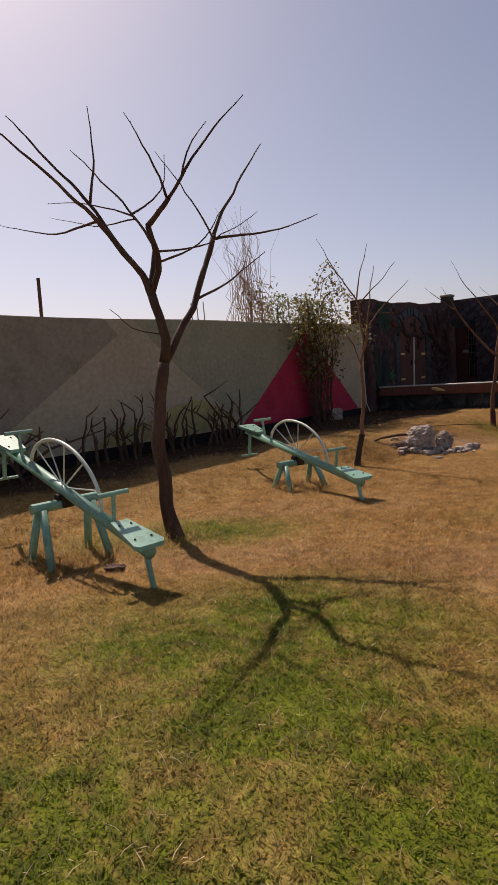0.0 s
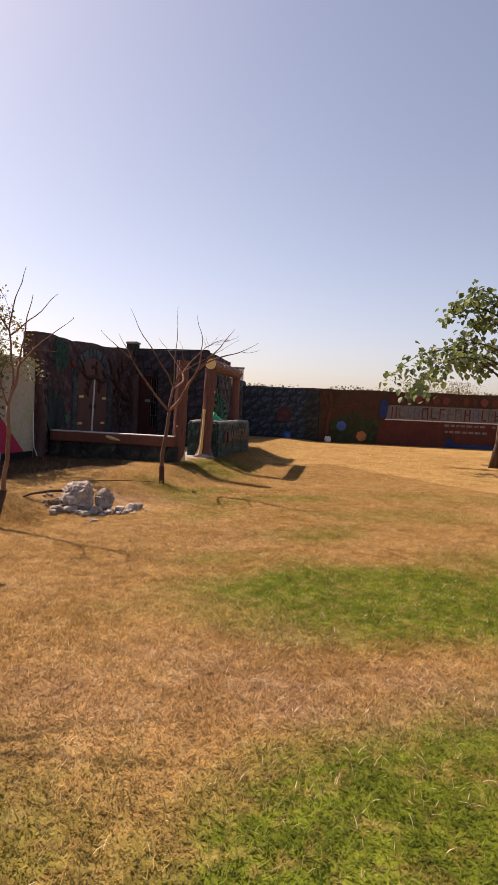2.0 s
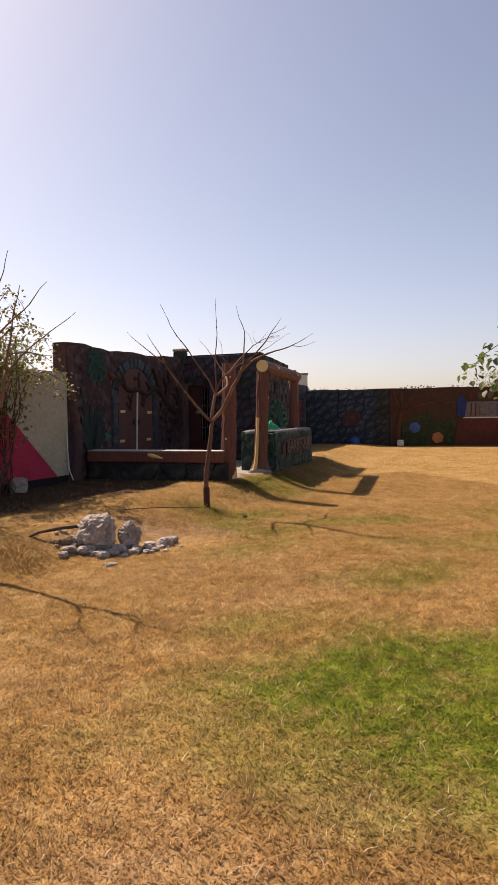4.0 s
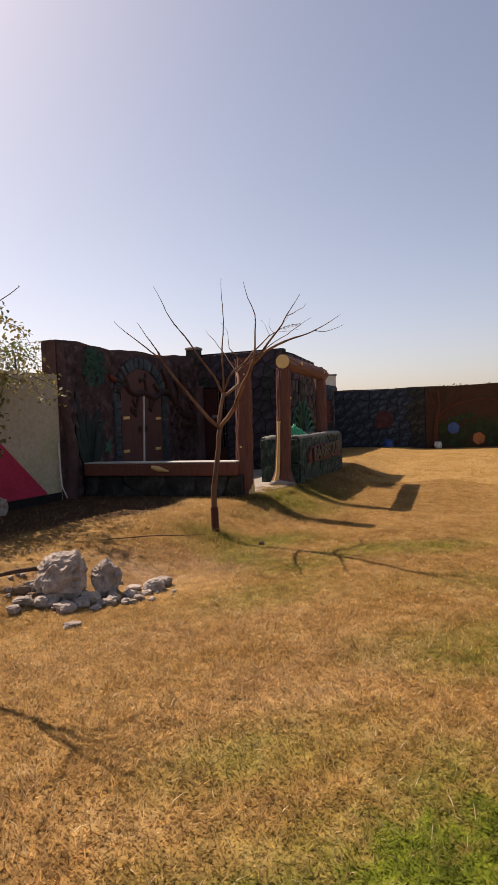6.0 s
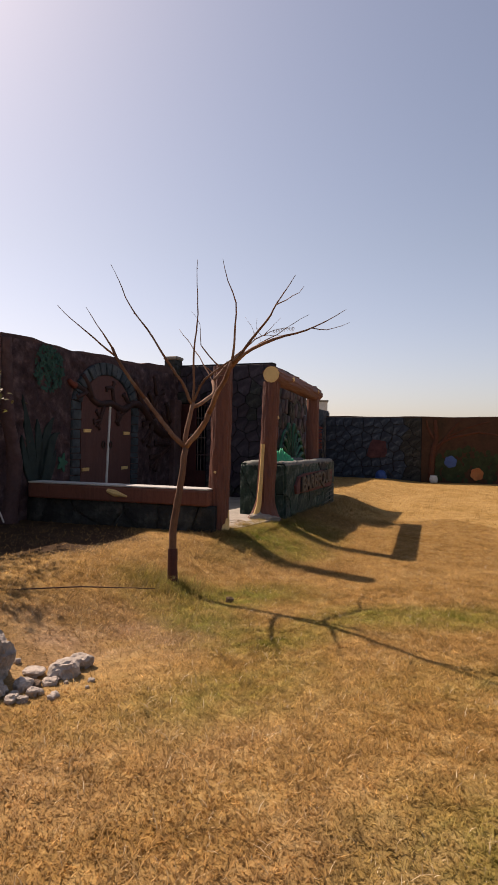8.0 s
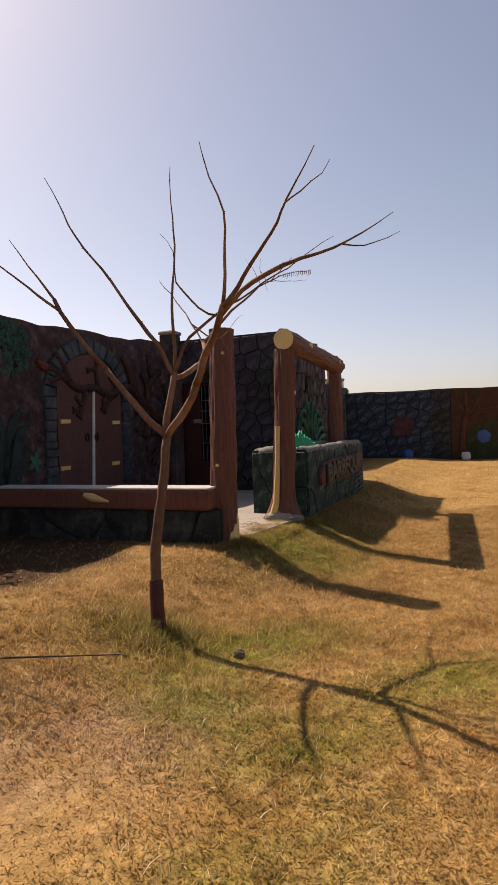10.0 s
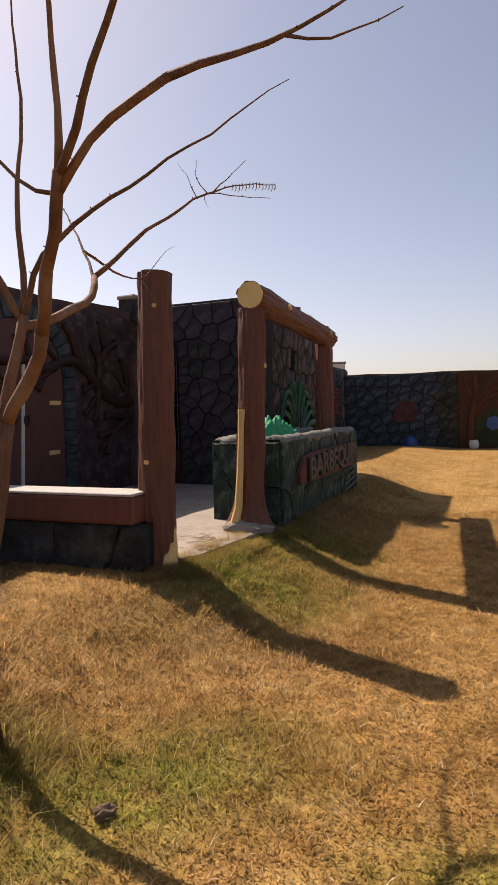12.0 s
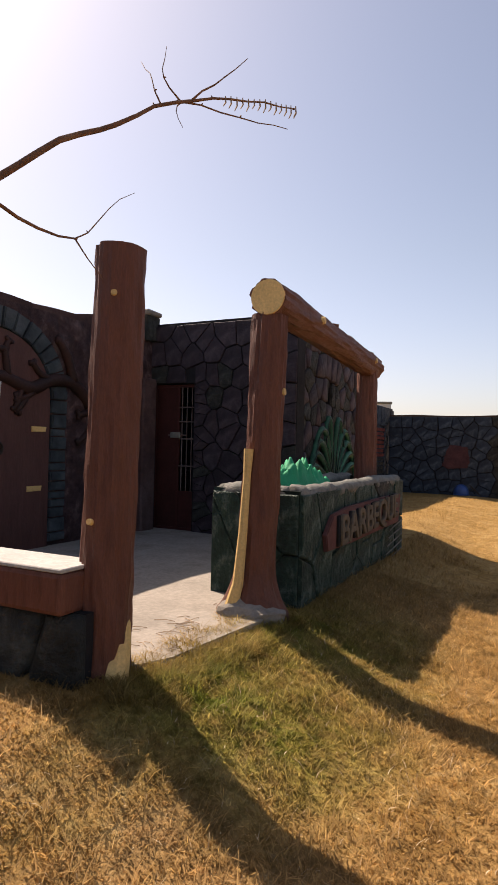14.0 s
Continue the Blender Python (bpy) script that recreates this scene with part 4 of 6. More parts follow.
for off, mat_name, sc, nm in ((0.082, "joint_dark", 1.05, "lettering_edge"), (0.09, "letter_tan", 1.0, "lettering")):
    bm = bmesh.new()
    bm.from_mesh(lm)
    for v in bm.verts:
        v.co.x *= 2.1 / w * sc
        v.co.y += 0.035 * v.co.x
    part(nm, bm, mat_name, planter, "raised hand-made capital letters" if sc == 1 else "", m=pose(1.76, -off - (0.012 if sc == 1 else 0), 0.67, 90))
for k in range(5):
    bm = bmesh.new()
    z = 0.12 + 0.085 * k
    sweep(bm, [(2.42 + 0.06 * k, -0.06, z - 0.03), (2.85, -0.062, z + 0.0), (3.3, -0.06, z + 0.04)], 0.009, 5)
    part("rib_line", bm, "stone_rim", planter, "")

cloth = thing("cloth", PL @ pose(1.05, 0.45, 1.0), "crumpled bright green cloth lying on a stone counter", "cloth")
bm = bmesh.new()
bmesh.ops.create_grid(bm, x_segments=60, y_segments=40, size=0.5)
for v in bm.verts:
    x, y = v.co.x * 1.5, v.co.y * 0.46
    fold = 0.75 * (1 - 2.2 * abs(noise.noise(Vector((x * 2.6 + y * 3, y * 4, 1.3))))) ** 2 * 0.55 + 0.5 * abs(noise.noise(Vector((x * 9 - y * 6, y * 8, 4.3)))) + 0.12 * noise.noise(Vector((x * 22, y * 19, 2)))
    edge = max(0, 1 - (abs(v.co.x) / 0.5) ** 3) * max(0, 1 - (abs(v.co.y) / 0.5) ** 3)
    v.co = Vector((x * (1 - 0.15 * fold), y, -0.05 + edge * (0.08 + 0.36 * fold * (1.0 - 0.35 * x))))
part("fabric", bm, "green_cloth", cloth, smooth=True)

# ---- seesaws ----
def seesaw(x, y, toward, height, slope, reach=1.18):
    """Local x runs down to the low seat."""
    t = thing("seesaw", pose(x, y, gz(x, y), 0, 0, toward), "mint-green painted steel seesaw with a half-wheel guard, standing on dry grass", "seesaw", "seesaws on the lawn")
    z = lambda u: height - slope * u
    for v in (-0.26, 0.26):
        for u in (-0.2, 0.2):
            bm = bmesh.new()
            sweep(bm, [(u, v * 1.05, -0.05), (u * 0.2, v * 0.85, height - 0.13)], 0.034, 12)
            part("leg", bm, "mint", t, smooth=True)
    bm = bmesh.new()
    sweep(bm, [(0, -0.3, height - 0.11), (0, 0.3, height - 0.11)], 0.043, 14)
    part("cross_tube", bm, "mint", t)
    bm = bmesh.new()
    box(bm, -0.075, 0.075, -0.05, 0.05, height - 0.14, height - 0.02, 0.012)
    sweep(bm, [(0, -0.08, height - 0.055), (0, 0.08, height - 0.055)], 0.035, 10)
    part("pivot", bm, "iron_dark", t, "greasy dark pivot block")
    bm = bmesh.new()
    sweep(bm, [(-reach, 0, z(-reach)), (reach, 0, z(reach))], 0.047, 16)
    part("beam", bm, "mint", t, smooth=True)
    wheel = thing("wheel_guard", pose(0.0, 0, z(0.0) + 0.02), "pale green half wheel of bent tube", "")
    wheel.parent = t
    bm = bmesh.new()
    tilt = math.atan(slope)
    arc = [Vector((0.60 * math.cos(a), 0, 0.38 * math.sin(a))) for a in (math.pi * (1 - k / 26) for k in range(27))]
    turn = Matrix.Rotation(tilt, 3, "Y")
    arc = [turn @ v for v in arc]
    sweep(bm, arc, 0.016, 8)
    part("rim", bm, "mint_white", wheel, smooth=True)
    for a in (28, 60, 92, 122, 150):
        bm = bmesh.new()
        v = turn @ Vector((0.59 * math.cos(radians(a)), 0, 0.37 * math.sin(radians(a))))
        sweep(bm, [v * 0.06, v], 0.007, 6)
        part("spoke", bm, "mint_white", wheel)
    for side in (-1, 1):
        u = side * reach
        bm = bmesh.new()
        w0, w1, x0, x1 = 0.075, 0.13, 0.82, 1.22
        vs = [(x0, -w0), (x1 - 0.03, -w1), (x1, -w1 + 0.03), (x1, w1 - 0.03), (x1 - 0.03, w1), (x0, w0)]
        lo = [bm.verts.new((side * a, b, z(side * a) + 0.045)) for a, b in vs]
        hi = [bm.verts.new((side * a, b, z(side * a) + 0.078)) for a, b in vs]
        bm.faces.new(lo)
        bm.faces.new(hi)
        for k in range(6):
            bm.faces.new((lo[k], lo[(k + 1) % 6], hi[(k + 1) % 6], hi[k]))
        bmesh.ops.recalc_face_normals(bm, faces=bm.faces)
        part("seat", bm, "mint", t, "worn mint-green seat plate")
        bm = bmesh.new()
        h = side * 0.74
        sweep(bm, [(h, 0, z(h)), (h + side * 0.03, 0, z(h) + 0.25)], 0.017, 8)
        sweep(bm, [(h + side * 0.03, -0.13, z(h) + 0.255), (h + side * 0.03, 0.13, z(h) + 0.255)], 0.019, 10)
        part("handle", bm, "mint", t)
        bm = bmesh.new()
        g = max(-0.03, z(u) - 0.34)
        sweep(bm, [(u * 0.95, 0, z(u)), (u * 0.97, 0, z(u) - 0.12), (u * 1.0, 0, g)], 0.022, 8)
        if side < 0:
            sweep(bm, [(u, -0.13, g), (u, 0.13, g)], 0.014, 8)
        part("foot", bm, "mint", t)
        for a, b in ((0.9, -0.05), (0.9, 0.05), (1.12, -0.07), (1.12, 0.07)):
            bm = bmesh.new()
            bmesh.ops.create_cone(bm, segments=8, radius1=0.01, radius2=0.007, depth=0.01, cap_ends=True)
            part("bolt", bm, "iron_dark", t, m=pose(side * a, b, z(side * a) + 0.083))
    return t


seesaw(-1.44, 5.43, -45.5, 0.59, 0.29, 1.2)
seesaw(0.70, 7.97, -58.5, 0.42, 0.2, 1.17)


# ---- bare trees ----
class Tree:
    """Limbs in a frame at the foot: x to the side, y away, z up."""

    def __init__(self, name, m, label, bark, seed, trunk_r, twig="twig"):
        self.t = thing(name, m, label, "tree")
        self.rnd, self.bark, self.limbs, self.twig, self.seed = random.Random(seed), bark, [], twig, seed

    def limb(self, parent, f, x, z, y=0.0, r=0.02, bow=0.08, tip=0.25, name="branch"):
        if parent is None:
            a, r = Vector((0, 0, -0.1)), r
        else:
            pts = self.limbs[parent][0]
            q = f * (len(pts) - 1)
            k = min(int(q), len(pts) - 2)
            a = pts[k].lerp(pts[k + 1], q - k)
        b = Vector((x, y, z))
        n = max(5, int((b - a).length / 0.09))
        side = (b - a).cross(Vector((0, 1, 0)))
        side = side.normalized() if side.length > 1e-4 else Vector((1, 0, 0))
        pts = []
        for k in range(n + 1):
            u = k / n
            p = a.lerp(b, u) + side * bow * math.sin(math.pi * u)
            w = noise.noise_vector(p * 3.2 + Vector((self.seed, 0, 0))) * 0.035 + noise.noise_vector(p * 11 + Vector((0, self.seed, 0))) * 0.008
            pts.append(p + w * math.sin(math.pi * u) ** 0.5)
        radii = [(r * (1 - (1 - tip) * (k / n) ** 0.85)) * (1 + 0.12 * noise.noise(p * 17)) for k, p in enumerate(pts)]
        if parent is None:
            radii = [v * (1 + 0.5 * max(0, 1 - k / n * 7)) for k, v in enumerate(radii)]
        self.limbs.append((pts, r))
        bm = bmesh.new()
        sweep(bm, pts, radii, 10 if r > 0.02 else 6)
        if r < 0.04:
            for _ in range(int((b - a).length * 5)):
                k = self.rnd.randrange(1, len(pts))
                d = Vector((self.rnd.uniform(-1, 1), self.rnd.uniform(-1, 1), self.rnd.uniform(-0.3, 1))).normalized()
                sweep(bm, [pts[k], pts[k] + d * (radii[k] + 0.008)], [0.005, 0.002], 4)
        part(name, bm, self.bark, self.t, smooth=True)
        return len(self.limbs) - 1


def foot_paint(tree, height, r, material, label):
    pts = [p for p in tree.limbs[0][0] if p.z < height]
    bm = bmesh.new()
    n = len(tree.limbs[0][0]) - 1
    sweep(bm, pts, [r * (1 + 0.5 * max(0, 1 - k / n * 7)) * 1.12 + 0.002 for k in range(len(pts))], 12)
    part("painted_foot", bm, material, tree.t, label)


# the tall bare tree at the start
T = Tree("bare_tree", pose(-0.59, 5.91, gz(-0.59, 5.91)), "leafless young tree with long upswept branches on a watered patch", "bark", 3, 0.06)
t0 = T.limb(None, 0, 0.01, 1.60, 0, 0.072, 0.1, 0.72, "trunk")
a1 = T.limb(t0, 1, -0.04, 2.20, -0.05, 0.045, -0.04, 0.85)
a2 = T.limb(a1, 0.95, -0.13, 2.41, -0.1, 0.034, 0.0, 0.85)
T.limb(a2, 1, -1.22, 3.60, -0.4, 0.026, -0.06, 0.2)
a4 = T.limb(a2, 0.9, -1.2, 3.83, 0.1, 0.025, -0.04, 0.2)
T.limb(a4, 0.3, -1.47, 2.99, 0.4, 0.013, 0.1, 0.2)
T.limb(a4, 0.4, -0.46, 3.81, 0.0, 0.014, -0.04, 0.25)
b1 = T.limb(a1, 1.0, 0.0, 2.74, -0.2, 0.03, -0.07, 0.8)
b2 = T.limb(b1, 1, 0.21, 2.91, -0.35, 0.026, 0.0, 0.8)
b3 = T.limb(b2, 1, 0.87, 3.72, -0.2, 0.018, 0.03, 0.22)
T.limb(b3, 0.2, 0.56, 3.48, -0.35, 0.011, 0.03, 0.25)
T.limb(b2, 0.95, -0.08, 3.56, -0.45, 0.014, -0.04, 0.22)
b6 = T.limb(a1, 0.6, -0.01, 2.64, 0.2, 0.03, 0.06, 0.8)
b7 = T.limb(b6, 1, -0.77, 3.65, 0.5, 0.016, -0.05, 0.2)
T.limb(b7, 0.3, 0.13, 3.47, 0.3, 0.011, -0.12, 0.25)
T.limb(b7, 0.28, -1.03, 3.18, 0.5, 0.01, -0.05, 0.25)
T.limb(b7, 0.25, -1.15, 3.16, 0.9, 0.008, 0.06, 0.25)
T.limb(b6, 0.8, 0.62, 3.05, 0.6, 0.014, -0.1, 0.25)
T.limb(b6, 0.95, 0.96, 3.07, 0.9, 0.012, -0.1, 0.25)
c1 = T.limb(t0, 0.99, 0.51, 2.80, 0.6, 0.036, -0.05, 0.7)
T.limb(c1, 1, 1.03, 3.68, 0.8, 0.02, 0.03, 0.22)
T.limb(c1, 0.97, 1.53, 2.93, 0.6, 0.016, -0.05, 0.22)
T.limb(c1, 0.98, 0.01, 3.62, 0.6, 0.012, -0.03, 0.22)
T.limb(c1, 0.5, 0.99, 2.58, 0.45, 0.016, -0.03, 0.22)
T.limb(a1, 0.4, -0.45, 2.11, 0.1, 0.009, 0.06, 0.3)

# the thin pale tree by the wall
T = Tree("bare_tree", pose(1.63, 9.3, gz(1.63, 9.3)), "thin pale leafless sapling with a dark painted foot near the wall", "bark_pale", 11, 0.04)
t0 = T.limb(None, 0, 0.15, 1.47, 0, 0.036, -0.06, 0.6, "trunk")
s1 = T.limb(t0, 1, 0.27, 2.01, 0, 0.02, 0.0, 0.8)
s2 = T.limb(s1, 1, 0.42, 2.85, 0.1, 0.014, 0.0, 0.3)
T.limb(s1, 0.9, 0.96, 2.64, 0.3, 0.012, 0.03, 0.25)
s3 = T.limb(t0, 0.98, 0.15, 2.42, 0.1, 0.016, -0.05, 0.7)
T.limb(s3, 0.95, -0.37, 3.3, 0.2, 0.012, 0.02, 0.25)
T.limb(s3, 0.98, 0.32, 3.15, 0.0, 0.012, 0.02, 0.25)
T.limb(s3, 0.9, 0.66, 2.84, -0.2, 0.011, -0.03, 0.25)
s5 = T.limb(t0, 1.0, -0.1, 1.97, -0.1, 0.012, -0.03, 0.7)
T.limb(s5, 1, -0.16, 2.3, -0.2, 0.008, 0.0, 0.3)
T.limb(s5, 1, -0.3, 2.6, -0.2, 0.008, 0.0, 0.3)
T.limb(s2, 0.2, 0.8, 2.2, 0.3, 0.007, -0.02, 0.3)
foot_paint(T, 0.5, 0.036, "iron_dark", "dark tar paint round the foot")

# the spreading tree in front of the rock corner
T = Tree("bare_tree", pose(4.755, 12.07, gz(4.755, 12.07), 0, 0, -18), "small leafless tree with a fan of thin branches, tar-painted foot", "bark_pale", 21, 0.05)
t0 = T.limb(None, 0, 0.09, 1.37, 0.12, 0.044, 0.05, 0.74, "trunk")
l1 = T.limb(t0, 1, -0.34, 1.87, 0.15, 0.026, 0.03, 0.8)
l2 = T.limb(l1, 1, -0.65, 2.36, 0.0, 0.02, 0.02, 0.75)
T.limb(l2, 0.85, -1.17, 2.75, -0.1, 0.012, 0.02, 0.2)
T.limb(l2, 1.0, -0.87, 2.72, -0.2, 0.01, 0.0, 0.2)
u1 = T.limb(t0, 1, 0.15, 1.84, 0.2, 0.028, 0.02, 0.8)
u2 = T.limb(u1, 0.95, -0.06, 2.18, 0.08, 0.019, 0.0, 0.8)
T.limb(u2, 1, -0.68, 3.20, 0.0, 0.015, 0.04, 0.15)
T.limb(u1, 1, 0.18, 3.31, 0.15, 0.016, -0.01, 0.15)
r1 = T.limb(t0, 1, 0.33, 1.72, -0.1, 0.03, -0.02, 0.88)
r2 = T.limb(r1, 1, 0.55, 2.17, -0.53, 0.026, -0.01, 0.8)
T.limb(r2, 1, 0.46, 3.03, -0.83, 0.015, -0.07, 0.15)
r4 = T.limb(r2, 0.98, 1.05, 2.77, -1.3, 0.017, -0.03, 0.15)
T.limb(r4, 0.72, 1.11, 2.66, -1.39, 0.006, -0.02, 0.25)
w1 = T.limb(u1, 0.97, 0.43, 2.19, 0.07, 0.015, 0.05, 0.8)
T.limb(w1, 0.98, 1.33, 2.75, 0.08, 0.011, -0.01, 0.15)
r6 = T.limb(r2, 0.9, 0.93, 2.36, -0.70, 0.018, 0.04, 0.75)
r7 = T.limb(r6, 0.98, 1.57, 2.64, -0.70, 0.0135, -0.03, 0.15)
T.limb(r7, 0.5, 1.6, 2.52, -0.72, 0.006, -0.03, 0.25)
curl = T.limb(r2, 0.9, 0.26, 2.33, -0.5, 0.008, 0.02, 0.7)
T.limb(curl, 0.98, 0.17, 2.64, -0.46, 0.005, -0.04, 0.2)
x1 = T.limb(u1, 0.9, 0.33, 2.12, 0.75, 0.022, -0.08, 0.8)
x2 = T.limb(x1, 1.0, 0.95, 2.77, 1.39, 0.016, 0.05, 0.4)
x3 = T.limb(x2, 1.0, 1.33, 2.93, 1.75, 0.006, 0.03, 0.4)
T.limb(x2, 0.94, 1.3, 2.84, 1.75, 0.004, 0.0, 0.4)
T.limb(x2, 0.98, 1.14, 3.0, 1.5, 0.005, 0.0, 0.3)
T.limb(x2, 0.86, 0.7, 3.0, 1.5, 0.0035, 0.0, 0.3)
T.limb(x2, 0.94, 0.84, 2.96, 1.35, 0.0035, 0.05, 0.3)
T.limb(x2, 0.97, 0.9, 2.67, 1.4, 0.0035, -0.03, 0.3)
x5 = T.limb(x1, 0.85, -0.13, 2.85, 1.6, 0.010, -0.03, 0.3)
x4 = T.limb(x5, 0.3, 0.45, 2.27, 1.5, 0.009, -0.03, 0.5)
T.limb(x4, 0.98, 0.66, 2.5, 1.6, 0.004, 0.0, 0.3)
T.limb(x4, 0.98, 0.53, 2.13, 1.6, 0.004, 0.0, 0.3)
bm = bmesh.new()
pods = T.limbs[x3][0]
for k in range(5, 20):
    q = pods[min(len(pods) - 1, int(k / 20 * len(pods)))].lerp(pods[min(len(pods) - 1, int(k / 20 * len(pods)) + 1)], k % 3 / 3)
    e = 0.03 + 0.02 * (k * 7 % 5) / 5
    sweep(bm, [q + Vector((0.004, 0, 0.012)), q + Vector((0.006, 0.0, -e * 0.5)), q + Vector((-0.004, 0.0, -e))], [0.002, 0.0035, 0.002], 4)
tagged(part("dry_leaf_stalks", bm, "reed", T.t), kind="stuff")
foot_paint(T, 0.4, 0.042, "tar_red", "dark red-brown paint round the foot")


# ---- leaves ----
def leaf(bm, p, size, rnd, wide=0.8, droop=0.3):
    """One leaf of four faces, folded along its rib."""
    a, e = rnd.uniform(0, 2 * math.pi), rnd.uniform(-0.9, 0.5) - droop
    d = Vector((math.cos(a) * math.cos(e), math.sin(a) * math.cos(e), math.sin(e)))
    s = d.cross(Vector((0, 0, 1))).normalized()
    n = s.cross(d)
    tw = rnd.uniform(-0.6, 0.6)
    s, n = s * math.cos(tw) + n * math.sin(tw), n * math.cos(tw) - s * math.sin(tw)
    v = [bm.verts.new(p + d * (size * x) + s * (size * wide * y) + n * (size * z)) for x, y, z in
         ((0, 0, 0), (0.35, 0.5, 0.1), (0.75, 0.38, 0.06), (1.05, 0, -0.08), (0.75, -0.38, 0.06), (0.35, -0.5, 0.1), (0.5, 0, 0))]
    for i, j, k in ((0, 1, 6), (1, 2, 6), (2, 3, 6), (3, 4, 6), (4, 5, 6), (5, 0, 6)):
        bm.faces.new((v[i], v[j], v[k]))


def leafy_tree():
    x, y = 17.0, 15.0
    t = thing("leafy_tree", pose(x, y, gz(x, y), 0, 0, -32), "small broad-leaved tree with drooping branches beside a painted parapet", "tree")
    rnd = random.Random(4)
    bm = bmesh.new()
    trunk = [Vector((-0.15, 0, -0.1)), Vector((0.0, 0, 0.8)), Vector((0.05, 0, 1.8)), Vector((0.1, 0, 2.8)), Vector((-0.05, 0, 3.9)), Vector((-0.1, 0, 5.2)), Vector((0.1, 0, 6.6))]
    sweep(bm, trunk, [0.16, 0.12, 0.11, 0.1, 0.075, 0.05, 0.02], 12)
    part("trunk", bm, "bark", t, smooth=True)
    wood, crown = bmesh.new(), bmesh.new()
    for k in range(30):
        u = (k + rnd.random()) / 30
        h = 2.6 + 2.7 * u
        i = min(int(h / 1.1), 5)
        a = Vector((0.03, 0, h)) if h < 6.6 else trunk[-1]
        ang = rnd.uniform(0, 2 * math.pi) if k % 3 else rnd.choice((0.0, math.pi)) + rnd.uniform(-0.4, 0.4)
        reach = (0.55 + 2.7 * (1 - u) ** 0.6 * (0.75 + 0.35 * rnd.random())) * (1.2 if math.cos(ang) < 0 else 1.0)
        d = Vector((math.cos(ang), math.sin(ang), 0))
        rise = rnd.uniform(0.4, 0.6) * reach * (0.55 + 0.5 * u)
        drop = 0.34 * reach * (1.25 - 0.6 * u)
        pts = []
        for j in range(10):
            v = j / 9
            pts.append(a + d * reach * v + Vector((0, 0, rise * math.sin(v * math.pi * 0.62) - drop * v * v)) + noise.noise_vector(a * 2 + d * v * 3) * 0.12 * v)
        sweep(wood, pts, [0.035 * (1 - 0.85 * j / 9) for j in range(10)], 5)
        for j in range(2, 10):
            for _ in range(int(3.5 + 3.4 * reach)):
                q = pts[j].lerp(pts[min(j + 1, 9)], rnd.random()) + Vector((rnd.gauss(0, 0.17), rnd.gauss(0, 0.17), rnd.gauss(-0.04, 0.16)))
                leaf(crown, q, rnd.uniform(0.13, 0.24), rnd, 0.9, 0.5)
    for _ in range(34):
        h = rnd.uniform(5.4, 6.6)
        leaf(crown, Vector((rnd.gauss(0.05, 0.12), rnd.gauss(0, 0.12), h)), rnd.uniform(0.13, 0.22), rnd, 0.9, 0.4)
    part("limb_wood", wood, "bark", t)
    tagged(part("crown", crown, "leaf", t), kind="")


leafy_tree()


def stem_of(parent, pts, r):
    bm = bmesh.new()
    sweep(bm, pts, [r * (1 - 0.7 * j / len(pts)) for j in range(len(pts))], 4)
    part("stem", bm, "bark", parent)


def creeper():
    t = thing("creeper", on_wall(-2.3, 0.06, 0.2), "green climbing creeper with dry stems hanging over the wall", "climbing plant")
    rnd = random.Random(7)
    leaves = bmesh.new()
    for k in range(36):
        x0 = rnd.uniform(-0.35, 0.35)
        x1, h = x0 + rnd.gauss(0, 0.35), rnd.uniform(1.9, 2.6)
        pts = [Vector((x0, -rnd.uniform(0.05, 0.3), 0))]
        for j in range(1, 9):
            u = j / 8
            pts.append(Vector((x0 + (x1 - x0) * u, -0.12 - 0.15 * rnd.random(), h * u)) + noise.noise_vector(Vector((k, u * 3, 0))) * 0.1)
        stem_of(t, pts, 0.016)
        for j in range(4, 9):
            for _ in range(rnd.randrange(3, 12) if k % 3 else 2):
                leaf(leaves, pts[j] + Vector((rnd.gauss(0, 0.14), rnd.gauss(-0.02, 0.1), rnd.gauss(0, 0.12))), rnd.uniform(0.05, 0.09), rnd, 0.7)
    arcs = ((-0.1, 1.35, 2.2, 0.75), (0.1, 1.5, 2.15, 0.35), (0.0, -1.6, 2.1, 0.55), (-0.2, 0.75, 2.3, 1.1), (0.2, 1.15, 2.1, 0.1), (-0.1, -1.1, 2.1, 0.25), (0.1, 0.35, 2.3, 0.9), (-0.2, -0.6, 2.2, 0.5), (0.3, 1.7, 2.0, 0.2), (0, -0.9, 2.0, -0.5))
    for x0, reach, z0, rise in arcs:
        pts = []
        for j in range(13):
            u = j / 12
            pts.append(Vector((x0 + reach * u, -0.15 - 0.3 * u, z0 + rise * math.sin(u * 2.2) * 1.1 - 0.45 * u * u)) + noise.noise_vector(Vector((x0 * 7, u * 4, reach))) * 0.07)
        stem_of(t, pts, 0.010)
        for j in range(2, 13):
            for _ in range(rnd.randrange(4, 13)):
                leaf(leaves, pts[j] + Vector((rnd.gauss(0, 0.07), rnd.gauss(0, 0.08), rnd.gauss(-0.02, 0.07))), rnd.uniform(0.05, 0.085), rnd, 0.7)
    for k in range(420):
        leaf(leaves, Vector((rnd.gauss(0.1, 0.45), rnd.gauss(-0.2, 0.12), rnd.gauss(2.25, 0.22))), rnd.uniform(0.05, 0.09), rnd, 0.7)
    part("leaves", leaves, "leaf_dry", t)


creeper()


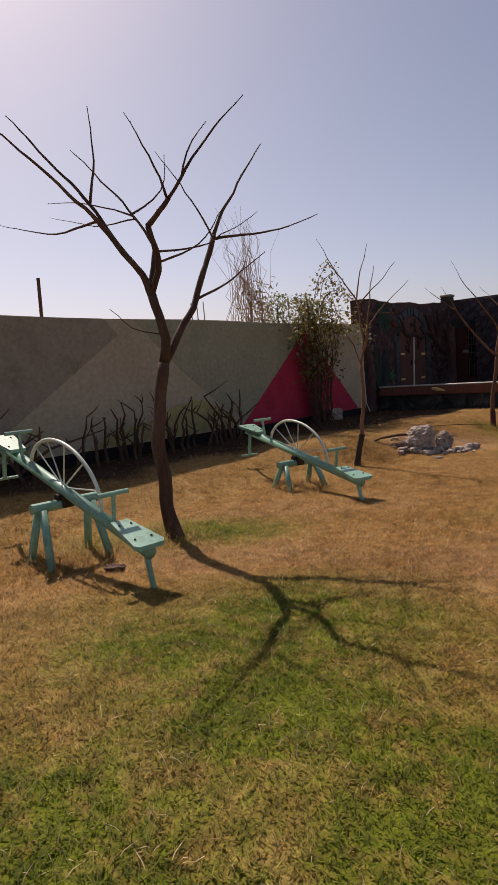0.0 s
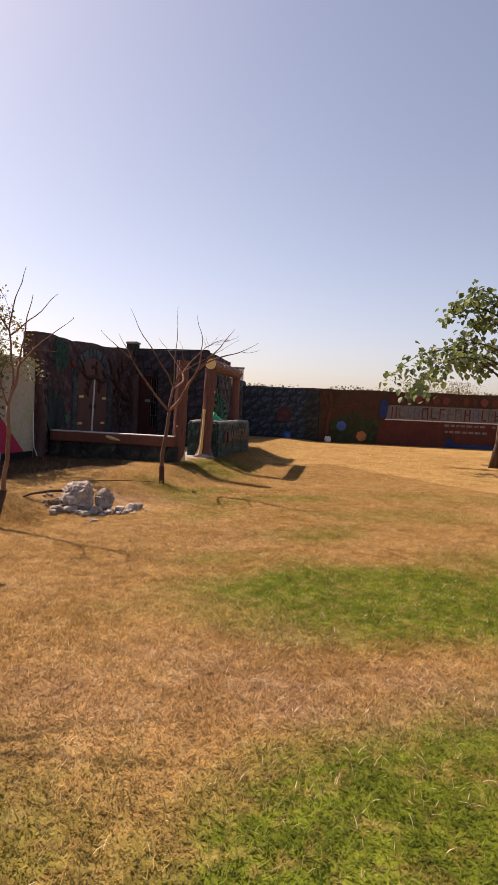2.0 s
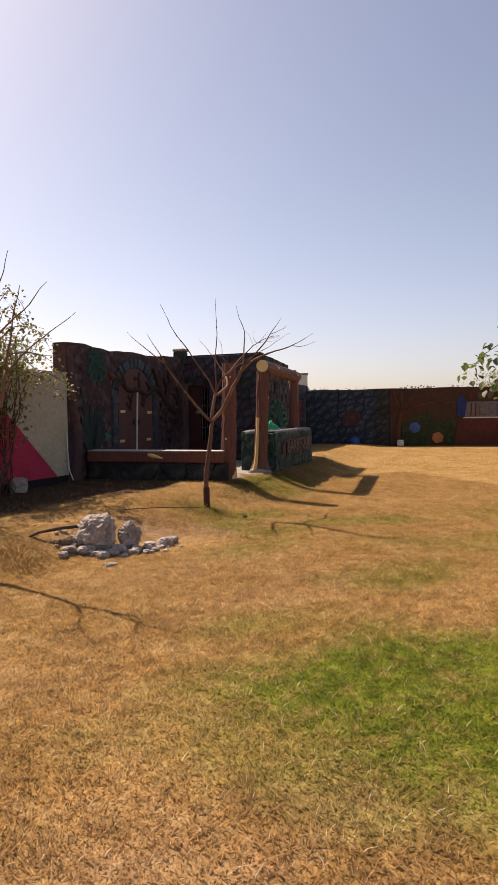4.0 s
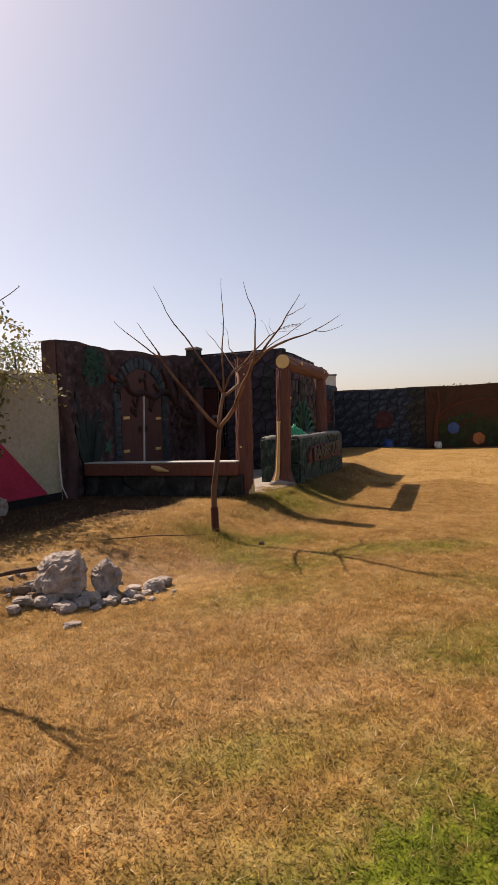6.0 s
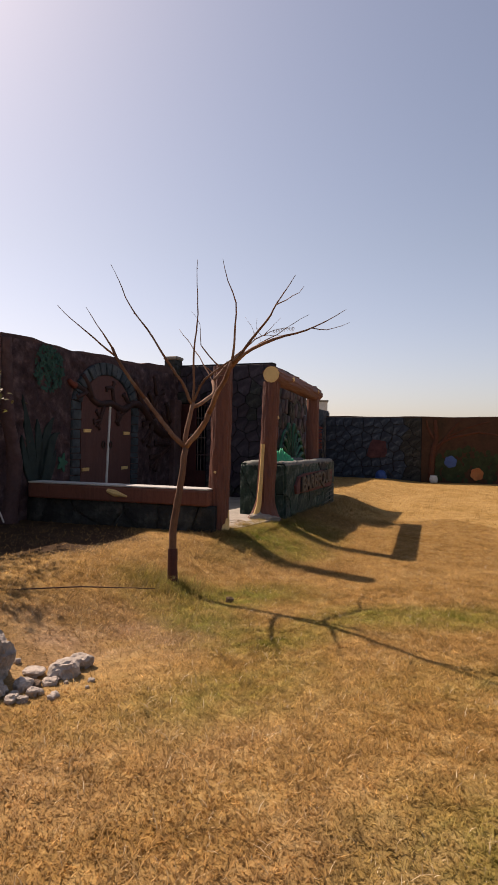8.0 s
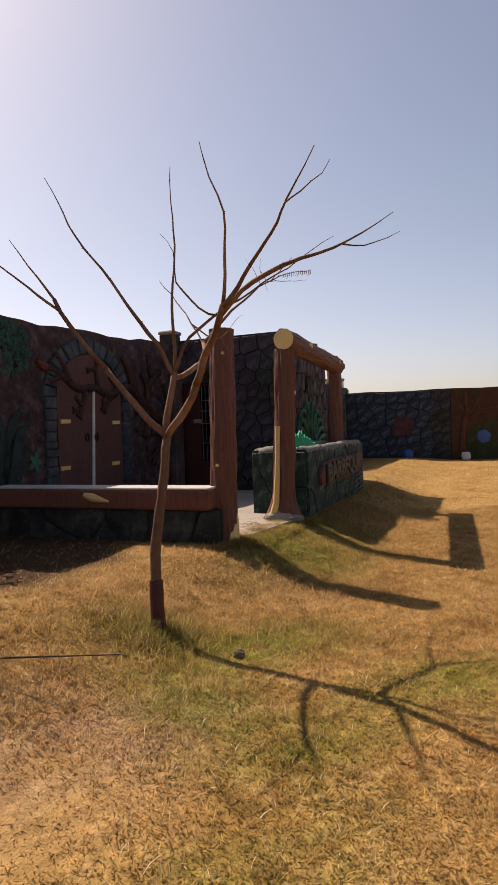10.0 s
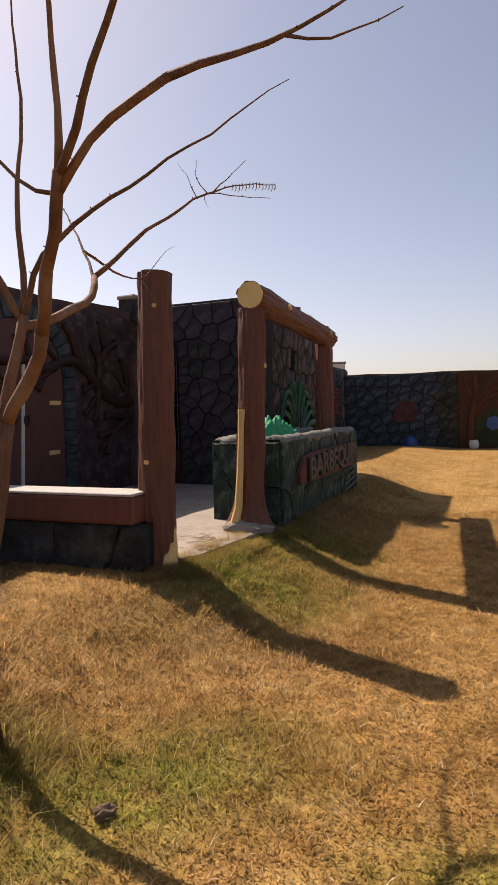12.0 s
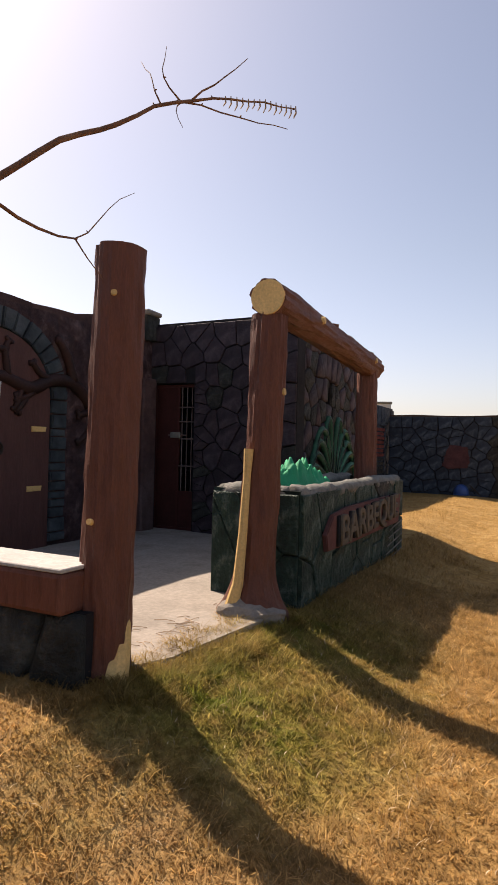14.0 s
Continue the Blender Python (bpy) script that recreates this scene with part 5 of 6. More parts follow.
def reeds():
    t = thing("dry_reeds", on_wall(-3.3, -0.6, 0.0), "tall dry reed clump rising behind the wall", "grass clump")
    rnd = random.Random(9)
    for k in range(75):
        bm = bmesh.new()
        x = rnd.gauss(0, 0.22)
        lean = -x * 0.2 + rnd.gauss(-0.16, 0.13)
        h = rnd.uniform(3.2, 4.75)
        pts = [Vector((x, rnd.gauss(0, 0.2), 0)) + Vector((lean * h * 0.35 * u + 0.12 * lean * u ** 3, 0, h * u)) + noise.noise_vector(Vector((k * 1.3, u * 2.5, 0))) * 0.05 for u in (0, 0.3, 0.55, 0.75, 0.9, 1.0)]
        sweep(bm, pts, [0.009, 0.008, 0.007, 0.006, 0.004, 0.002], 4)
        part("stalk", bm, "reed", t)
    bm = bmesh.new()
    for k in range(260):
        leaf(bm, Vector((rnd.gauss(0.1, 0.3), rnd.gauss(0, 0.2), rnd.uniform(2.2, 3.3))), rnd.uniform(0.06, 0.12), rnd, 0.4)
    part("leaves", bm, "leaf_dry", t)


reeds()


def twig_shrub(s, d, w, h, count, seed, curl=0.25):
    p = at(s, d)
    t = thing("bare_shrub", on_wall(s, d, gz(p.x, p.y)), "cut-back leafless shrub of dark stems against the wall", "shrub", "cut-back shrubs along the wall")
    rnd = random.Random(seed)
    for k in range(count):
        bm = bmesh.new()
        x = rnd.uniform(-w, w)
        a = Vector((x, rnd.uniform(-0.1, 0.1), -0.05))
        hh = h * rnd.uniform(0.6, 1.05)
        lean = rnd.gauss(0, curl)
        pts = [a + Vector((lean * u * u * hh, 0.1 * rnd.random(), hh * u * (1 - 0.15 * abs(lean) * u))) + noise.noise_vector(Vector((k * 2.1 + seed, u * 2.5, 0))) * 0.06 for u in (0, 0.2, 0.4, 0.6, 0.8, 1.0)]
        sweep(bm, pts, [0.03, 0.025, 0.022, 0.018, 0.014, 0.008], 6)
        for _ in range(2):
            j = rnd.randrange(2, 6)
            q = pts[j]
            e = q + Vector((rnd.gauss(0, 0.18), rnd.gauss(0, 0.08), rnd.uniform(0.08, 0.25)))
            sweep(bm, [q, q.lerp(e, 0.5) + Vector((0.02, 0, 0)), e], [0.012, 0.009, 0.004], 5)
        part("stem", bm, "bark", t)


twig_shrub(-9.1, 0.4, 0.7, 0.85, 9, 1, 0.7)
twig_shrub(-7.75, 0.35, 0.5, 0.95, 9, 2, 0.12)
twig_shrub(-6.45, 0.35, 0.5, 0.85, 8, 3, 0.35)
twig_shrub(-5.3, 0.35, 0.6, 0.95, 11, 4, 0.6)
twig_shrub(-11.2, 0.4, 0.8, 0.9, 10, 6, 0.6)

bm = bmesh.new()
sweep(bm, [(0, 0, 0), (0.05, 0, 1.6), (0.08, 0, 3.25)], [0.035, 0.033, 0.03], 8)
tagged(part("wooden_pole", bm, "bark", m=on_wall(-7.45, -2.0, 0)), "thin upright wooden pole standing behind the wall", "pole")
for s, h in ((-5.05, 2.75), (-4.9, 2.95), (-4.72, 2.8)):
    bm = bmesh.new()
    sweep(bm, [(0, 0, 0), (0.03, 0, h * 0.6), (0.0, 0, h)], [0.016, 0.013, 0.008], 6)
    tagged(part("cane", bm, "twig", m=on_wall(s, -0.7, 0)), "thin dry cane sticking up behind the wall", "cane", "canes behind the wall")


# ---- rocks ----
def rock(name, x, y, sx, sy, sz, seed, label, turn=0.0, material="rock_white", sink=0.12, group="", cat="rock", detail=4):
    bm = bmesh.new()
    bmesh.ops.create_icosphere(bm, subdivisions=detail, radius=0.5)
    o = Vector((seed * 3.7, seed * 1.3, seed * 2.9))
    for v in bm.verts:
        q = v.co.normalized()
        q = Vector([math.copysign(abs(c) ** 0.72, c) for c in q]) * 0.5
        n = noise.noise(q * 2.2 + o) * 0.22 + abs(noise.noise(q * 5 + o)) * -0.22 + abs(noise.noise(q * 10 + o)) * 0.09 + noise.noise(q * 22 + o) * 0.035
        q = q * (1 + 1.6 * n)
        v.co = Vector((q.x * sx, q.y * sy, q.z * sz))
    ob = part(name, bm, material, None, "", pose(x, y, gz(x, y) + sz * (0.5 - sink), 0, 0, turn))
    return tagged(ob, label, cat, group)


rock("boulder", 2.80, 10.08, 0.41, 0.38, 0.385, 1, "large rough white limestone lump in a rubble heap")
rock("boulder", 3.18, 10.09, 0.26, 0.25, 0.32, 2, "smaller pointed white limestone lump beside the large one")
for k, (x, y, s) in enumerate(((2.47, 10.15, 0.16), (2.62, 10.12, 0.14), (2.55, 10.35, 0.15), (2.80, 10.02, 0.2), (2.95, 10.08, 0.13), (3.02, 10.16, 0.17), (3.12, 10.08, 0.12), (3.22, 10.14, 0.13),
                               (3.36, 10.22, 0.12), (3.42, 10.4, 0.14), (3.6, 10.38, 0.2), (3.72, 10.52, 0.16), (3.52, 10.26, 0.11), (2.72, 10.2, 0.12), (2.4, 10.02, 0.1), (3.05, 9.98, 0.09), (3.3, 10.03, 0.08))):
    rock("stone", x + 0.01, y - 0.25, s, s * 0.9, s * (0.7 if k % 3 else 0.45), 10 + k, "small broken piece of pale limestone in a rubble heap", k * 37, sink=0.25, group="rubble stones", detail=3)
rnd = random.Random(2)
for k in range(26):
    a, r = rnd.uniform(0, 6.28), rnd.uniform(0.3, 0.85)
    s = rnd.uniform(0.025, 0.06)
    rock("stone", 2.95 + math.cos(a) * r, 9.99 + math.sin(a) * r * 0.5, s, s, s * 0.7, 40 + k, "tiny chip of pale limestone in a rubble heap", k * 50, sink=0.2, group="rubble stones", detail=2)
for k in range(18):
    s = rnd.uniform(0.05, 0.115)
    rock("stone", rnd.uniform(2.42, 3.5), rnd.gauss(9.86, 0.07), s, s * 0.8, s * 0.75, 80 + k, "small broken piece of pale limestone in a rubble heap", k * 61, sink=0.2, group="rubble stones", detail=3)
for k, (x, y, s) in enumerate(((2.47, 10.05, 0.15), (2.55, 9.98, 0.11), (3.44, 9.98, 0.09))):
    rock("stone", x, y, s, s * 0.7, s * 0.5, 110 + k, "dark brown broken piece of wood and soil in a rubble heap", k * 61, "soil", 0.2, group="rubble stones", detail=3)
rock("stone", 2.85, 9.35, 0.13, 0.1, 0.05, 70, "flat pale stone lying in dry grass", 20, sink=0.3)
rock("stone", 5.19, 11.58, 0.085, 0.055, 0.06, 71, "brown stone lying in the tree's shade", 20, "soil", 0.2, detail=3)
rock("stone", 4.62, 3.9, 0.16, 0.1, 0.06, 72, "pale pinkish stone lying in green grass", 10, sink=0.3)
rock("boulder", 9.05, 6.9, 0.6, 0.45, 0.25, 73, "smooth white-painted boulder on the lawn", 30, "white_paint")
rock("stone", -0.98, 5.03, 0.16, 0.1, 0.05, 75, "flat brown stone under a seesaw", 0, "bark", 0.2, detail=3)
rock("stone", 2.0, 14.0, 0.3, 0.22, 0.3, 74, "pale upright stone near the foot of the wall", 0, sink=0.2)
bm = bmesh.new()
sweep(bm, [(-0.62, 0.05, 0.05), (-0.45, 0.0, 0.13), (-0.2, 0.0, 0.16), (0.1, 0.05, 0.16)], [0.012, 0.016, 0.02, 0.02], 7)
tagged(part("stick", bm, "bark", m=pose(2.63, 10.14, gz(2.63, 10.14))), "bent dry stick lying on a rubble heap", "stick")
bm = bmesh.new()
sweep(bm, [(-0.9, 0.3, 0.02), (-0.3, 0.1, 0.05), (0.3, 0.05, 0.05), (0.9, -0.1, 0.03)], [0.004, 0.006, 0.006, 0.003], 6)
tagged(part("stick", bm, "bark", m=pose(3.5, 11.3, gz(3.5, 11.3))), "long thin fallen branch on dry grass", "stick")

# ---- at the far wall ----
def far_at(x, out, z=0.0):
    return FWM @ pose(x, -out, z)


M["blue_paint"] = mottled("blue_paint", (0.02, 0.07, 0.25), (0.04, 0.11, 0.33), None, 4, 0.5, 0.2, 0.004, 40, None, 0.5)
M["orange_paint"] = mottled("orange_paint", (0.4, 0.13, 0.04), (0.5, 0.2, 0.07), None, 5, 0.6, 0.3, 0.005)
tub = thing("tub", pose(17.2, 28.5, gz(17.2, 28.5)), "upturned round blue plastic tub with a dark stick against it", "tub")
bm = bmesh.new()
pts = [(0, 0, 0.0), (0, 0, 0.04), (0, 0, 0.14), (0, 0, 0.28), (0, 0, 0.38), (0, 0, 0.43), (0, 0, 0.45)]
sweep(bm, [(a, b, c * 0.8) for a, b, c in pts], [0.22, 0.235, 0.24, 0.21, 0.15, 0.08, 0.02], 24)
part("shell", bm, "blue_paint", tub, smooth=True)
bm = bmesh.new()
sweep(bm, [(-0.235 * math.cos(a), 0.235 * math.sin(a), 0.02) for a in (2 * math.pi * k / 24 for k in range(25))], 0.018, 6)
part("lip", bm, "blue_paint", tub)
bm = bmesh.new()
sweep(bm, [(0.2, -0.1, 0.36), (0.5, -0.35, 0.0)], 0.022, 6)
tagged(part("stick", bm, "iron_dark", m=pose(17.2, 28.5, gz(17.2, 28.5))), "dark stick leaning on a blue tub", "stick")
pot = thing("pot", far_at(4.45, 0.32, 0.05), "small round white-painted pot at the foot of the wall", "pot")
bm = bmesh.new()
sweep(bm, [(0, 0, 0), (0, 0, 0.06), (0, 0, 0.18), (0, 0, 0.26), (0, 0, 0.3)], [0.1, 0.15, 0.17, 0.14, 0.12], 18)
part("body", bm, "white_paint", pot, smooth=True)
bm = bmesh.new()
sweep(bm, [(0.13 * math.cos(a), 0.13 * math.sin(a), 0.3) for a in (2 * math.pi * k / 18 for k in range(19))], 0.015, 6)
part("rim", bm, "white_paint", pot)


def on_far(x, z, out=0.0):
    return Vector((x, -out, z + 0.15))


def fplate(name, pts, material, thick=0.03, out=0.0, label="", bevel=0.0):
    return plate(name, pts, material, thick, out, far_wall, label, on_far, bevel)


for cx, cz, r, mat_name, lab in ((5.12, 0.78, 0.26, "blue_paint", "blue relief flower"), (6.15, 0.30, 0.27, "orange_paint", "orange relief flower")):
    for k in range(6):
        a = 2 * math.pi * k / 6 + 0.3
        px, pz = cx + 0.5 * r * math.cos(a), cz + 0.5 * r * math.sin(a)
        fplate("petal", [(px + 0.5 * r * math.cos(b), pz + 0.5 * r * math.sin(b)) for b in (2 * math.pi * j / 9 for j in range(9))], mat_name, 0.05 + 0.012 * (k % 2), 0.03, lab, 0.02)
# painted shrub, tree and the red band
rnd = random.Random(12)
for k in range(150):
    u, v = rnd.uniform(0, 1), rnd.uniform(0, 1)
    cx, cz = 4.55 + 2.35 * u, 0.0 + (1.35 - 0.5 * abs(u - 0.55)) * v
    w = rnd.uniform(0.08, 0.17)
    fplate("mural_leaf", [(cx + w * math.cos(b) * 0.8, cz + w * math.sin(b)) for b in (2 * math.pi * j / 6 + u for j in range(6))], "mural_green", rnd.uniform(0.015, 0.04), 0.0, "")
M["mural_red"] = mottled("mural_red", (0.08, 0.028, 0.015), (0.11, 0.04, 0.02), None, 2, 0.85, 0.4, 0.01, 12)
for pts, r in ((((4.35, 0.0), (4.4, 1.0), (4.55, 1.8), (4.5, 2.5)), 0.14), (((4.5, 1.2), (5.0, 1.9), (5.4, 2.4)), 0.07), (((4.5, 1.4), (5.2, 1.8), (6.2, 2.0), (7.0, 1.9)), 0.06), (((5.0, 1.8), (5.8, 2.2), (6.6, 2.45)), 0.04), (((4.45, 1.7), (4.2, 2.2), (4.15, 2.5)), 0.06)):
    bm = bmesh.new()
    p = [on_far(x, z, 0.0) for x, z in pts]
    sweep(bm, p, [r * (1 - 0.5 * k / (len(p) - 1)) for k in range(len(p))], 8)
    part("mural_trunk", bm, "mural_red", far_wall, "reddish tree painted in low relief")
fplate("red_band", ((6.9, -0.08), (34, -0.08), (34, 1.22), (7.3, 1.22), (7.0, 0.8)), "red_wall", 0.02, 0.0, "plain rust-red painted lower wall")
fplate("lettering_field", ((7.35, 1.24), (26, 1.24), (26, 1.95), (7.45, 1.95)), "field_pale", 0.03, 0.0, "long pale painted band with unreadable lettering")
fplate("band_edge", ((7.3, 1.19), (26, 1.19), (26, 1.24), (7.3, 1.24)), "white_paint", 0.035, 0.0, "")
fplate("band_end", ((7.0, 1.3), (7.34, 1.24), (7.44, 1.95), (7.2, 2.3), (7.0, 2.0)), "blue_dark", 0.06, 0.0, "", 0.02)
rnd = random.Random(17)
x = 7.6
k = 0
while x < 25.5:
    w = rnd.uniform(0.22, 0.42)
    mat_name = ("letter_tan", "mural_red", "red_wall", "field_dark", "letter_tan")[rnd.randrange(5)]
    h0, h1 = 1.3, 1.88
    fplate("letter_bar", ((x, h0), (x + 0.05, h0 + 0.02), (x + 0.07, h1), (x + 0.01, h1 - 0.03)), mat_name, 0.025, 0.03, "")
    if rnd.random() < 0.75:
        z = rnd.choice((h0 + 0.02, (h0 + h1) / 2 - 0.03, h1 - 0.09))
        fplate("letter_bar", ((x + 0.08, z), (x + w * 0.8, z), (x + w * 0.8, z + 0.07), (x + 0.08, z + 0.07)), mat_name, 0.025, 0.03, "")
    if rnd.random() < 0.6:
        fplate("letter_bar", ((x + w * 0.8 - 0.06, h0), (x + w * 0.8, h0), (x + w * 0.8, h1), (x + w * 0.8 - 0.06, h1)), mat_name, 0.022, 0.03, "")
    x += w + 0.05
    k += 1
for x0, x1, z0 in ((10.25, 12.3, 0.98), (10.3, 12.25, 0.66), (12.6, 15.5, 0.98), (12.9, 15.0, 0.66)):
    x = x0
    while x < x1:
        w = rnd.uniform(0.12, 0.3)
        fplate("text_bar", ((x, z0), (x + w, z0), (x + w, z0 + 0.11), (x, z0 + 0.11)), "field_pale", 0.008, 0.02, "")
        x += w + 0.07
fplate("blue_figure", ((10.25, -0.05), (11.2, -0.05), (11.1, 0.12), (10.75, 0.2), (10.6, 0.42), (10.45, 0.4), (10.35, 0.15)), "blue_dark", 0.01, 0.02, "small dark blue painted shape")
fplate("blue_skirting", ((11.2, -0.08), (15.5, -0.08), (15.5, 0.07), (11.2, 0.1)), "blue_dark", 0.01, 0.02, "dark blue painted strip along the foot")


# ---- gazebo with a painted parapet ----
gaz = thing("gazebo", pose(16.85, 14.35, -0.09), "low gazebo with painted stone parapet and dark slab roof", "gazebo")
corners = [Vector(v) for v in ((0, 0), (-0.85, -2.9), (0.2, -5.6), (3.0, -6.3), (5.2, -4.2), (5.0, -1.2), (2.9, 0.6), (0.9, 0.75))]
patches = ("orange_paint", "patch_green", "patch_blue", "patch_white", "stone_grey", "letter_tan", "orange_paint", "patch_grey")
for k, a in enumerate(corners):
    b = corners[(k + 1) % len(corners)]
    L = (b - a).length
    ang = math.degrees(math.atan2(b.y - a.y, b.x - a.x))
    seg = pose(a.x, a.y, 0, 0, 0, ang)
    bm = bmesh.new()
    box(bm, 0.0, L, -0.12, 0.12, -0.1, 1.1)
    wallp = part("parapet", bm, "patch_grey", gaz, "", seg)
    bm = bmesh.new()
    box(bm, -0.05, L + 0.05, -0.16, 0.16, 1.1, 1.18, 0.02)
    part("coping", bm, "stone_rim", gaz, "", seg)
    if k in (0, 7):
        rr = random.Random(k)
        for (cx, cy), poly in cells(L, 1.08, 0.42, 30 + k):
            bm = bmesh.new()
            low_ring = [bm.verts.new((px - cx, 0.0, py - cy)) for px, py in poly]
            top_ring = [bm.verts.new(((px - cx) * 0.95, -0.035, (py - cy) * 0.95)) for px, py in poly]
            bm.faces.new(top_ring)
            for j in range(len(poly)):
                bm.faces.new((low_ring[j], low_ring[(j + 1) % len(poly)], top_ring[(j + 1) % len(poly)], top_ring[j]))
            part("painted_stone", bm, rr.choice(patches), wallp, m=pose(cx, -0.12, cy))
for x, y in ((0.5, -0.85), (0.6, -4.6), (3.9, -4.9), (4.1, -1.0)):
    bm = bmesh.new()
    sweep(bm, [(x, y, -0.05), (x, y, 1.4), (x, y, 2.75)], [0.2, 0.18, 0.19], 14)
    rough(bm, 0.02, 3)
    part("post", bm, "brown_paint", gaz)
bm = bmesh.new()
box(bm, -0.3, 4.9, -5.6, -0.05, 2.75, 3.0, 0.05)
rough(bm, 0.03, 2)
part("roof_slab", bm, "jamb_red", gaz, "dark red-brown roof edge")
bm = bmesh.new()
lo = [bm.verts.new(v) for v in ((-0.45, -5.8, 3.0), (5.1, -5.8, 3.0), (5.1, 0.1, 3.0), (-0.45, 0.1, 3.0))]
hi = [bm.verts.new(v) for v in ((1.6, -3.8, 3.5), (3.4, -3.8, 3.5), (3.4, -2.2, 3.5), (1.6, -2.2, 3.5))]
bm.faces.new(hi)
bm.faces.new(lo[::-1])
for k in range(4):
    bm.faces.new((lo[k], lo[(k + 1) % 4], hi[(k + 1) % 4], hi[k]))
bmesh.ops.subdivide_edges(bm, edges=bm.edges, cuts=6, use_grid_fill=True)
rough(bm, 0.06, 4)
part("thatch", bm, "straw", gaz, "weathered straw thatch on top")

# ---- distance: a building and scrub trees beyond the walls ----
hb = thing("house", pose(30.5, 65.8, -0.1, 0, 0, -24), "small flat-roofed white building far beyond the wall", "building")
bm = bmesh.new()
box(bm, -2.4, 2.4, -3, 3, 0, 5.8)
part("wall", bm, "white_paint", hb)
bm = bmesh.new()
box(bm, -2.5, 2.5, -3.1, 3.1, 5.8, 6.0, 0.05)
part("roof", bm, "stone_rim", hb)
hb2 = copy_thing(hb, pose(4.2, 68, -0.1, 0, 0, 0))

rnd = random.Random(31)
for row, (dist, n, size) in enumerate(((62, 34, 1.0), (90, 46, 1.35), (130, 60, 1.7))):
    bm = bmesh.new()
    for k in range(n):
        a = radians(-6 + 92 * (k + rnd.random()) / n)
        cx, cy = dist * math.sin(a) * rnd.uniform(0.9, 1.15), dist * math.cos(a) * rnd.uniform(0.9, 1.15)
        if cx > 6 and cy > 4 and math.hypot(cx, cy) < 45:
            continue
        H, W = (3.15 + 1.0 * rnd.random()) * size, (3.2 + 3.4 * rnd.random()) * size
        sweep(bm, [(cx, cy, -0.2), (cx + 0.2, cy, H * 0.6)], [0.14 * size, 0.07 * size], 5)
        for _ in range(int(560)):
            a2, r, h = rnd.uniform(0, 6.28), math.sqrt(rnd.random()), rnd.random()
            p = Vector((cx + math.cos(a2) * r * W, cy + math.sin(a2) * r * W, H * (0.45 + 0.55 * h * math.sqrt(max(0, 1 - r * r * 0.85)))))
            p += noise.noise_vector(p * 0.5) * 0.45
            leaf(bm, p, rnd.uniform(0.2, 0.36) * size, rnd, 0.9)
    tagged(part("far_scrub", bm, "leaf_far"), "belt of thorn trees far beyond the walls, haze put into the leaf colour", "trees", kind="stuff")
for px, py, hh in ((1.2, 21.0, 4.0), (2.1, 20.5, 3.7), (24.5, 27.0, 3.6), (26.5, 26.0, 3.5)):
    t = thing("small_tree", pose(px, py, -0.1), "small thin-leaved tree showing above the wall", "tree", "small trees beyond the wall")
    bm = bmesh.new()
    sweep(bm, [(0, 0, 0), (0.05, 0, hh * 0.5), (0.0, 0, hh * 0.9)], [0.07, 0.05, 0.02], 7)
    part("trunk", bm, "bark", t)
    bm = bmesh.new()
    for _ in range(1000):
        r = rnd.gauss(0, 0.33 if px < 10 else 0.75)
        leaf(bm, Vector((r, rnd.gauss(0, 0.3), hh * rnd.uniform(0.68, 1.0))), rnd.uniform(0.06, 0.11), rnd, 0.5)
    part("crown", bm, "leaf" if px < 10 else "leaf_dry", t)

